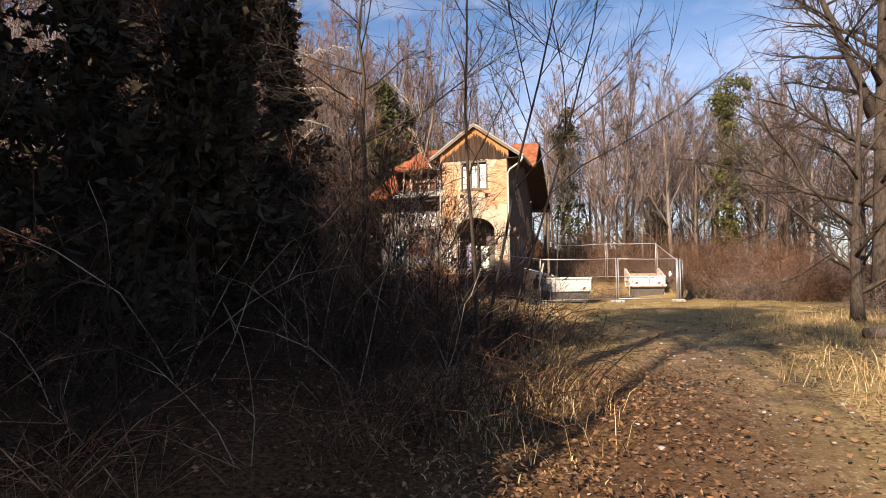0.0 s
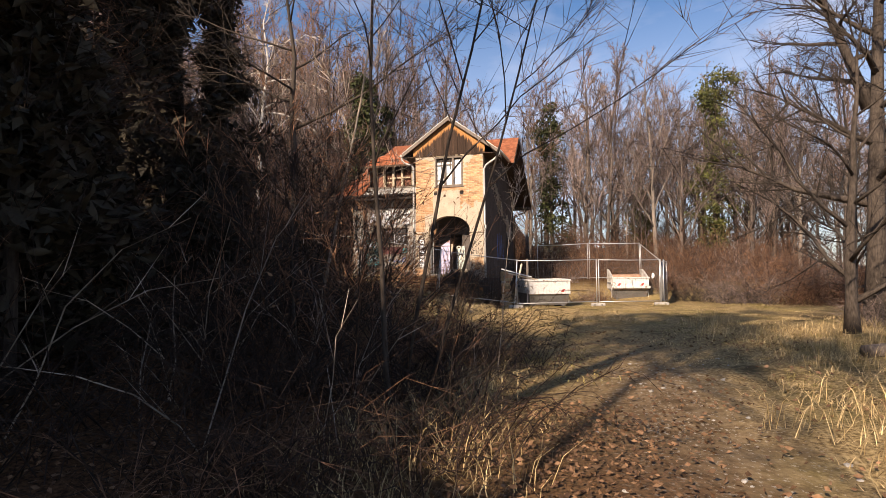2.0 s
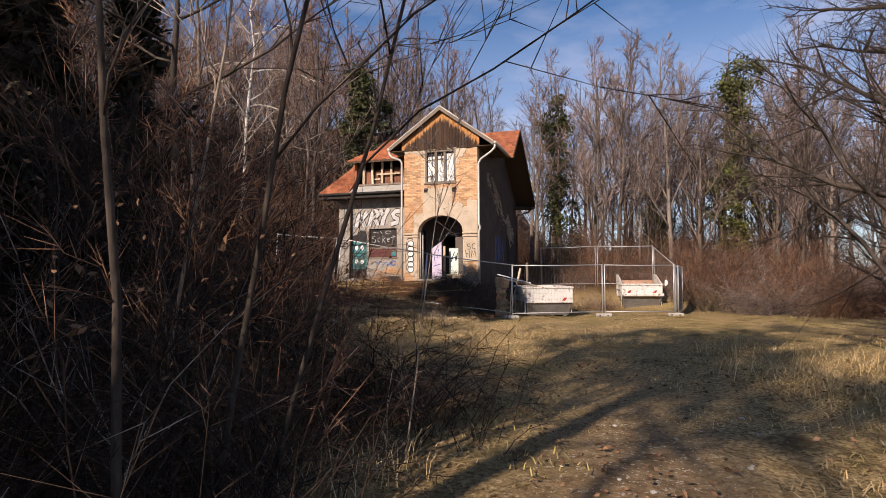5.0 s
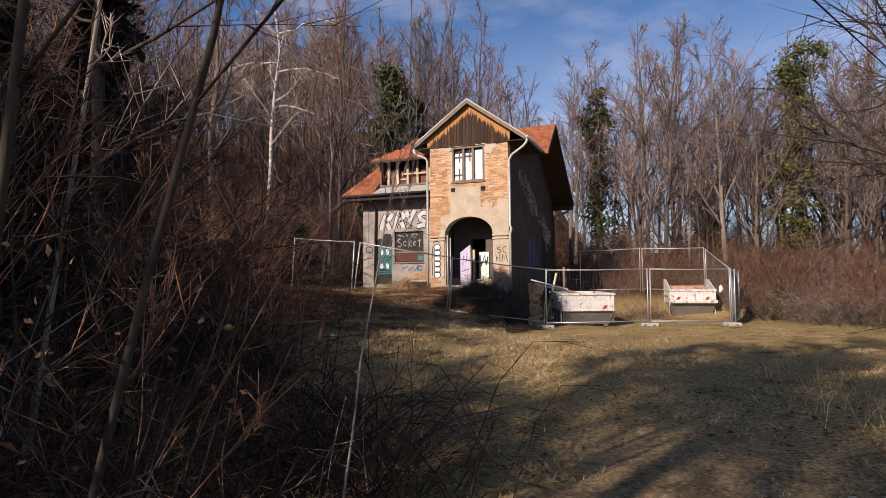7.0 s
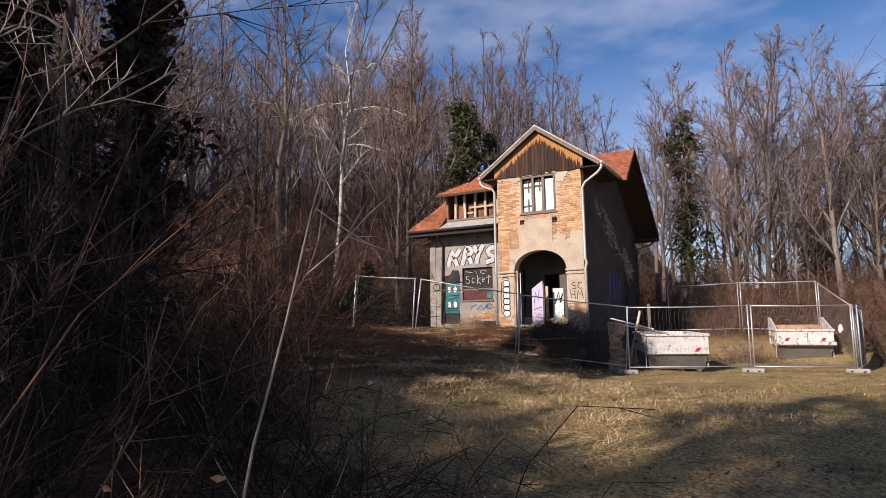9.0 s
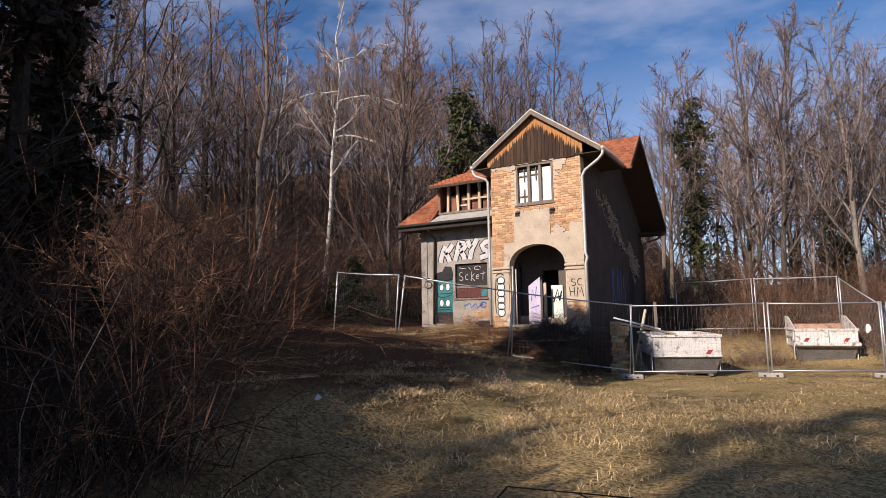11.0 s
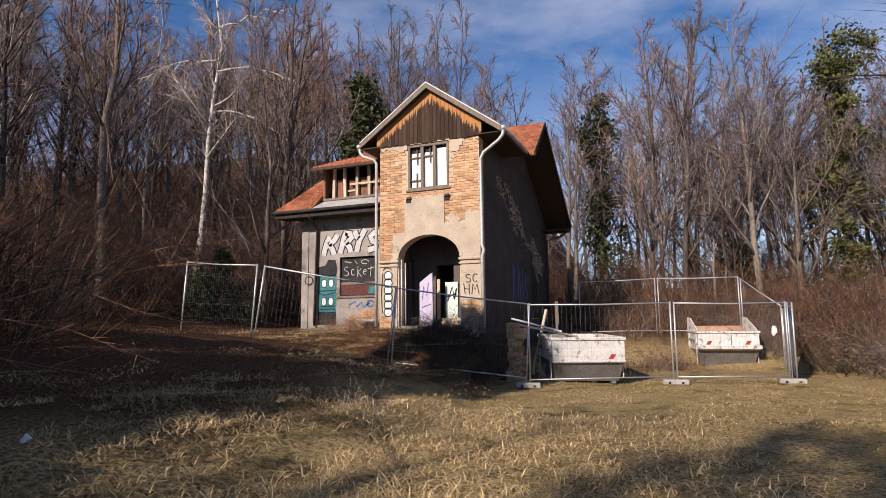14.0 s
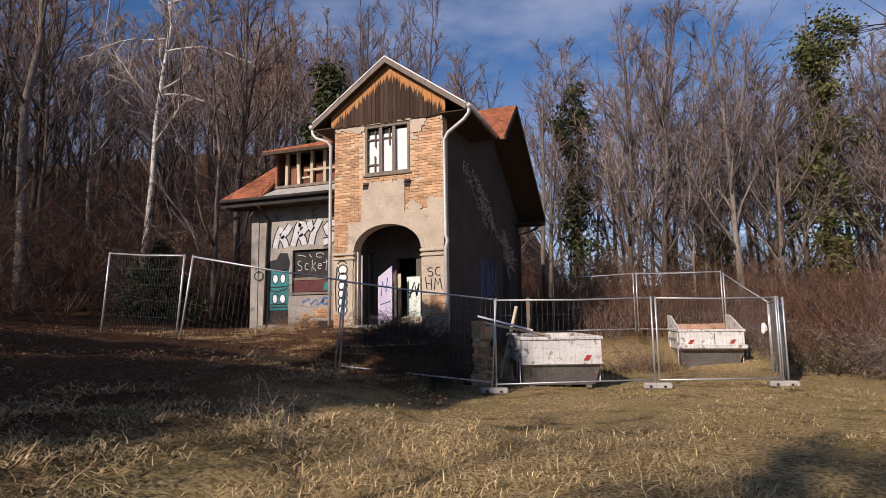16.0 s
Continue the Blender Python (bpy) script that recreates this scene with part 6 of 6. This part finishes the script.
# ---- undergrowth ----
def thicket_mesh(name, seed, stems, height, reach, twigs, mat, r=0.006, arch=0.5, spread=0.8):
    rng = np.random.default_rng(seed)
    a0, a1, b0, b1, t0, t1, tr = [], [], [], [], [], [], []
    for i in range(stems):
        p = np.array([rng.normal(0, spread * 0.4), rng.normal(0, spread * 0.4), -0.08])
        az = rng.uniform(0, 6.283)
        d = np.array([math.cos(az) * reach, math.sin(az) * reach, 1.0]) * rng.uniform(0.7, 1.2)
        d /= np.linalg.norm(d)
        h = height * rng.uniform(0.5, 1.15)
        pts = [p]
        for s in range(4):
            d = d + rng.normal(0, 0.13, 3) + np.array([0, 0, -arch * 0.22 * s])
            d /= np.linalg.norm(d)
            p = p + d * h / 4
            pts.append(p)
            a0.append(pts[-2])
            a1.append(p)
            b0.append(r * (1 - 0.2 * s))
            b1.append(r * (0.8 - 0.2 * s) + 0.0012)
        for k in range(twigs):
            s = rng.integers(0, 4)
            q = pts[s] + (pts[s + 1] - pts[s]) * rng.uniform(0, 1)
            e = (pts[s + 1] - pts[s])
            e = e / np.linalg.norm(e) + rng.normal(0, 0.6, 3)
            e /= np.linalg.norm(e)
            t0.append(q)
            t1.append(q + e * h * rng.uniform(0.12, 0.36))
            tr.append(r * 0.5)
    return twig_mesh(name, a0, a1, b0, b1, t0, t1, tr, mat)


def scatter(name, label, category, meshes, spots, parts_name, rng, low=0.7, high=1.3):
    """One mass that nobody could count, from a few shared clumps."""
    holder = thing(name, label, category, (0, 0, 0), kind="stuff")
    for x, y in spots:
        ob = new(parts_name, rng.choice(meshes))
        ob.parent = holder
        s = rng.uniform(low, high)
        ob.matrix_local = pose(x, y, gz(x, y), rng.uniform(-6, 6), rng.uniform(-6, 6), rng.uniform(0, 360)) @ Matrix.Diagonal((s, s, s * rng.uniform(0.85, 1.15), 1))
    return holder


def spots_in(rng, n, x0, x1, y0, y1, keep=lambda x, y: True):
    out = []
    while len(out) < n:
        x, y = rng.uniform(x0, x1), rng.uniform(y0, y1)
        if keep(x, y):
            out.append((x, y))
    return out


brush_rng = random.Random(7)


def path_edge(y):
    """How far right the thicket reaches beside the track."""
    if y < 11:
        return 0.55 - 0.10 * max(0, 3 - y) + 0.25 * max(0, 1 - abs(y - 8.5) / 3)
    return 0.55 - (y - 11) * 1.15


# most brambles and canes take the twig colour with shade in it
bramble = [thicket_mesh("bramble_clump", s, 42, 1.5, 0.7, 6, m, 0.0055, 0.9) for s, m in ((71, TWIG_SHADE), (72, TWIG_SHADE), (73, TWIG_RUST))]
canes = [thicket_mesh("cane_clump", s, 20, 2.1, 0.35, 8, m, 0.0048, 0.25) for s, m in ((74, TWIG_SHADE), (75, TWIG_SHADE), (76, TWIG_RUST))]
brushwood = [thicket_mesh("brushwood_clump", s, 26, 3.2, 0.6, 8, m, 0.011, 0.4, 1.7) for s, m in ((77, BARK_DARK), (78, TWIG_RUST), (79, TWIG_RUST), (80, TWIG))]
far_clumps = [thicket_mesh("far_clump", s, 22, 3.2, 0.6, 8, m, 0.012, 0.4, 1.9) for s, m in ((177, BARK_DARK), (178, TWIG_RUST), (179, TWIG))]
low_brush = [thicket_mesh("low_brush_clump", s, 44, 1.5, 0.6, 7, m, 0.008, 0.5, 1.3) for s, m in ((81, TWIG_RUST), (82, TWIG))]
left_side = lambda x, y: x < path_edge(y) - 0.2 and not (y < 4.6 and x > -1.1)
scatter("brambles", "tangled bare brambles in the shaded thicket", "brambles", bramble, spots_in(brush_rng, 95, -5.5, 0.6, 2.2, 15, left_side), "bramble", brush_rng, 0.6, 1.2)
scatter("canes", "upright bare canes and saplings in the thicket", "undergrowth", canes, spots_in(brush_rng, 60, -8, 0.5, 3.5, 16, lambda x, y: x < path_edge(y) - 0.9 and not (y < 5.5 and x > -1.6)), "cane", brush_rng, 0.6, 1.4)
hill_ok = lambda x, y: not (-12.3 < x < 5.0 and y < 38.5) and not (x > 5 and y < 31) and not (x > -13.5 and y < 30) and (y > 22 or x < -9) and (x + 12.6) ** 2 + (y - 27.6) ** 2 > 6.5
scatter("brushwood", "bare rusty brushwood covering the wooded slope", "brushwood", brushwood, spots_in(brush_rng, 115, -30, 16, 14, 50, hill_ok) + spots_in(brush_rng, 130, -30, -11.5, 24, 46, hill_ok) + spots_in(brush_rng, 60, -26, -14, 20, 36, hill_ok), "brushwood_stems", brush_rng, 0.6, 1.2)
scatter("slope_brush", "low rusty brush on the bank behind the fence", "brush", low_brush + brushwood[1:2], spots_in(brush_rng, 95, -3.2, 12, 35.6, 40.5), "brush_stems", brush_rng, 0.6, 1.1)
scatter("enclosure_weeds", "dead rusty weeds around the skips", "weeds", low_brush, spots_in(brush_rng, 26, -2.6, 1.5, 30.6, 35.2, lambda x, y: y > 30.6 + 0.3 * abs(x)) + spots_in(brush_rng, 14, 3.4, 5.6, 33.4, 35.5), "weed_clump", brush_rng, 0.4, 0.75)
scatter("far_brush", "bare brush under the far trees", "brushwood", brushwood, spots_in(brush_rng, 34, -5, 22, 40, 50) + spots_in(brush_rng, 55, -50, -24, 26, 50), "brush_stems", brush_rng, 0.8, 1.4)
scatter("far_thicket", "dense bare thicket closing the wood behind the house", "brushwood", far_clumps, spots_in(brush_rng, 45, -6, 28, 46, 56), "brush_stems", brush_rng, 0.9, 1.5)
scatter("crest_thicket", "dense bare thicket along the crest of the hill", "brushwood", far_clumps, spots_in(brush_rng, 40, -68, -38, 30, 64), "brush_stems", brush_rng, 1.5, 2.4)
# single stems, bent and broken; their pale colour stands for sun on them
lone = [thicket_mesh("pale_stem", s, 2, 1.9, 0.5, 3, TWIG_PALE, 0.0075, 0.5, 0.25) for s in (181, 182, 183, 184, 185)]
scatter("pale_stems", "bent and broken stems in the dark thicket, pale as if sunlit", "undergrowth", lone, spots_in(brush_rng, 42, -6, 0.2, 4.2, 14, lambda x, y: x < path_edge(y) - 0.5 and not (y < 6 and x > -1.2)), "stem", brush_rng, 0.5, 1.25)
bank_ok = lambda x, y: x < -1.4 - 1.59 * (y - 14.1) and x < -6.5
scatter("bank_brush", "dense dark rusty brush beside the bank", "brushwood", brushwood[:3], spots_in(brush_rng, 60, -17, -5.5, 13, 22, bank_ok) + spots_in(brush_rng, 70, -34, -13.5, 20, 36, hill_ok), "brush_stems", brush_rng, 0.75, 1.25)
scatter("young_wood", "dense thin brown saplings filling the hillside wood", "brushwood", brushwood[1:4], spots_in(brush_rng, 75, -34, -12.5, 31, 47, hill_ok), "brush_stems", brush_rng, 1.2, 2.0)
bush_mesh = [thicket_mesh("bush_stems", s, 95, 2.0, 0.9, 10, m, 0.009, 0.6, 1.3) for s, m in ((91, TWIG_RUST), (92, TWIG), (93, BARK_DARK))]
for x, y, s in ((5.9, 32.6, 0.9), (7.0, 31.2, 0.85), (8.2, 31.0, 1.15), (9.8, 30.2, 1.2), (11.4, 30.5, 1.2), (7.2, 33.5, 1.2), (9.0, 33.0, 1.3), (12.8, 32.0, 1.4), (11.0, 33.6, 1.3), (8.9, 20.8, 0.7), (7.6, 17.6, 0.6), (10.2, 22.5, 0.8), (7.4, 14.6, 0.55), (9.0, 18.0, 0.8)):
    b = thing("bush", "dense rounded bare brown bush beside the lawn", "bush", (x, y, gz(x, y)), "bare bushes")
    b.rotation_euler, b.scale = (0, 0, brush_rng.uniform(0, 6.28)), (s, s, s)
    stems = new("twigwork", bush_mesh[brush_rng.choice((0, 1, 1, 1, 2))])
    stems.parent = b
# near-black twigs put part of the porch foot's shadow into the bushes
for x, y, s in ((-4.9, 26.6, 0.5), (-4.3, 26.2, 0.55), (-3.7, 26.0, 0.55), (-3.2, 26.4, 0.5), (-4.5, 27.0, 0.5), (-3.8, 26.7, 0.55), (-3.3, 27.1, 0.5), (-4.6, 27.3, 0.42), (-4.0, 27.4, 0.48), (-3.6, 27.5, 0.55), (-9.0, 29.1, 0.3), (-8.3, 29.2, 0.33), (-7.3, 28.9, 0.28)):
    b = thing("bush", "dark bare bush in front of the house", "bush", (x, y, gz(x, y)), "bare bushes")
    b.scale = (s, s, s)
    stems = new("twigwork", bush_mesh[2 if x > -5 else 0])
    stems.parent = b


# ---- grass, straw and fallen leaves ----
def blades(name, seed, count, height, mat, width=0.006, lay=0.7):
    rng = np.random.default_rng(seed)
    p = np.column_stack([rng.uniform(-0.6, 0.6, count), rng.uniform(-0.6, 0.6, count), np.full(count, -0.01)])
    az = rng.uniform(0, 6.283, count)
    h = height * rng.uniform(0.4, 1.2, count)
    out = lay * rng.uniform(0.2, 1.3, count)
    way = np.column_stack([np.cos(az) * out, np.sin(az) * out, np.ones(count)])
    way /= np.linalg.norm(way, axis=1)[:, None]
    side = np.column_stack([-np.sin(az), np.cos(az), np.zeros(count)]) * width
    mid = p + way * h[:, None] * 0.55
    tip = p + way * h[:, None] + np.column_stack([np.cos(az), np.sin(az), -np.full(count, 0.6)]) * (h * 0.25)[:, None]
    v = np.stack([p - side, p + side, mid + side * 0.8, mid - side * 0.8, tip + side * 0.25, tip - side * 0.25], 1).reshape(-1, 3)
    k = np.arange(count)[:, None] * 6
    return quad_mesh(name, v, np.concatenate([k + np.array([[0, 1, 2, 3]]), k + np.array([[3, 2, 4, 5]])]), mat)


short = [blades("short_grass", s, 260, 0.06, m, 0.005, 1.7) for s, m in ((1, GRASS), (2, GRASS_GREEN), (3, GRASS))]
straw = [blades("straw_tuft", s, 340, 0.13, GRASS, 0.0048, 3.0) for s in (4, 5)]
reed = [blades("tall_straw", s, 80, 0.42, GRASS, 0.0035, 0.8) for s in (6, 7)]
grass_rng = random.Random(5)
on_track = lambda x, y: abs(x - 2.15) < 0.9 and y < 14
lawn = lambda x, y: x > path_edge(y) - 0.5 and not on_track(x, y) and not (x < -6.5 and y < 20)
scatter("grass", "short dry yellow-green winter grass on the lawn", "grass", short, spots_in(grass_rng, 300, -6, 8.5, 2, 30, lawn), "grass_patch", grass_rng, 0.8, 1.2)
scatter("straw", "tufts of long dry straw lying on the lawn", "straw", straw, spots_in(grass_rng, 110, -5, 2.2, 15.5, 22.5, lambda x, y: abs(y - 18.5 - 0.25 * x) < 3.0) + spots_in(grass_rng, 60, 3.6, 7.5, 6, 17) + spots_in(grass_rng, 50, -9, -4, 22.5, 28.2), "straw_tuft", grass_rng, 0.7, 1.2)
scatter("tall_straw", "tall pale dry stalks at the lawn's edges", "straw", reed, spots_in(grass_rng, 48, 3.7, 7.8, 6, 17) + spots_in(grass_rng, 16, -0.6, 0.8, 4, 11), "stalk_tuft", grass_rng, 0.6, 1.2)


def leaf_patch(seed, count, size):
    rng = np.random.default_rng(seed)
    c = np.column_stack([rng.uniform(-0.7, 0.7, count), rng.uniform(-0.7, 0.7, count), rng.uniform(0.005, 0.05, count)])
    return quad_mesh("fallen_leaves", *leaf_cards(c, size, rng, 0.25), DRY_LEAF)


leaves = [leaf_patch(s, 130, 0.023) for s in (1, 2)]
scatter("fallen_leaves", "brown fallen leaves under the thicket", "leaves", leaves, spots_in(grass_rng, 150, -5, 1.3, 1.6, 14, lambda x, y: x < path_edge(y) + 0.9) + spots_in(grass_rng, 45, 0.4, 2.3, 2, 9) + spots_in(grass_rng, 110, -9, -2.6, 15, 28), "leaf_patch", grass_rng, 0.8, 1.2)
sparse = [leaf_patch(s, 22, 0.03) for s in (5, 6)]
scatter("scattered_leaves", "scattered dry leaves on the bare track", "leaves", sparse, spots_in(grass_rng, 110, 0.6, 5.0, 2, 16), "leaf_patch", grass_rng, 0.8, 1.2)
beech = thicket_mesh("beech_sapling", 95, 7, 1.9, 0.5, 10, TWIG, 0.006, 0.2, 0.3)
for x, y, s in ((-1.0, 8.4, 1.3), (-0.55, 8.9, 1.15)):
    b = thing("beech_sapling", "young beech still holding dry orange leaves", "sapling", (x, y, gz(x, y)))
    b.scale = (s, s, s)
    stems = tagged(new("twigwork", beech), kind="stuff")
    stems.parent = b
    rng = np.random.default_rng(int(x * 100) + 200)
    c = np.column_stack([rng.normal(0, 0.45, 150), rng.normal(0, 0.45, 150), rng.uniform(0.7, 1.75, 150)])
    lv = new("dry_leaves", quad_mesh("dry_leaves", *leaf_cards(c, 0.024, rng), DRY_LEAF))
    lv.parent = b

# ---- small things ----
weeds = thicket_mesh("weed_stems", 97, 8, 0.75, 0.35, 7, TWIG_PALE, 0.004, 0.1, 0.5)
for x, y, s in ((-2.35, 19.7, 1.0), (-1.35, 19.9, 0.8), (-2.9, 19.9, 0.8)):
    w = thing("dry_weed", "dead branching weed stalks standing in the straw", "weed", (x, y, gz(x, y)), "dead weeds")
    w.scale = (s, s, s)
    st = tagged(new("stalks", weeds), kind="stuff")
    st.parent = w
log_v, log_f = [], []
tube(log_v, log_f, [(-0.9, -0.2, 0.08), (-0.3, 0.0, 0.10), (0.5, 0.05, 0.12), (1.2, 0.2, 0.10)], [0.10, 0.12, 0.11, 0.08], 9)
log = mesh_object("log", log_v, log_f, BARK, None, "fallen weathered log lying in the grass", True)
log.location = (6.3, 12.9, gz(6.3, 12.9))
tagged(log, "", "log")
stone_rng = random.Random(3)
for k in range(46):
    x, y = stone_rng.uniform(1.0, 3.4), stone_rng.uniform(3.0, 12.0)
    bm = bmesh.new()
    bmesh.ops.create_icosphere(bm, subdivisions=1, radius=stone_rng.uniform(0.012, 0.032))
    for v in bm.verts:
        v.co += Vector((stone_rng.uniform(-1, 1), stone_rng.uniform(-1, 1), 0)) * 0.008
        v.co.z *= 0.55
    s = part("stone", bm, CONCRETE, None, "pale flat stone on the bare track")
    s.location = (x, y, gz(x, y) + 0.005)
    tagged(s, "", "stone", "track stones")
bm = bmesh.new()
bmesh.ops.create_icosphere(bm, subdivisions=2, radius=0.10)
for v in bm.verts:
    v.co.x *= 0.7
    v.co.y *= 0.35
    v.co.z = v.co.z * 1.35 + 0.05 * math.sin(9 * v.co.x)
    v.co *= 1.0 + 0.45 * noise.noise(v.co * 11) - 1.6 * max(0.0, v.co.z)
bag = part("plastic_bag", bm, PALE_LITTER, None, "white plastic bag tied to the fence")
bag.location = (3.72, 29.32, gz(3.9, 29.3) + 1.32)
tagged(bag, "", "bag")
scrap_v = [(0.10 * math.cos(a) * (1 + 0.3 * math.sin(3 * a)), 0.08 * math.sin(a), 0.05 + 0.04 * math.sin(2 * a + 1)) for a in [i * 0.5236 for i in range(12)]]
bm = bmesh.new()
rim = [bm.verts.new(p) for p in scrap_v]
top, low = bm.verts.new((0.01, 0.0, 0.19)), bm.verts.new((0, 0, 0.0))
for i in range(12):
    bm.faces.new((rim[i], rim[(i + 1) % 12], top))
    bm.faces.new((rim[(i + 1) % 12], rim[i], low))
scrap = part("paper_scrap", bm, PALE_LITTER, None, "crumpled white paper lying on the shaded grass")
scrap.location = (-3.72, 16.2, gz(-3.72, 16.2))
scrap.scale = (0.5, 0.5, 0.45)
tagged(scrap, "", "litter")
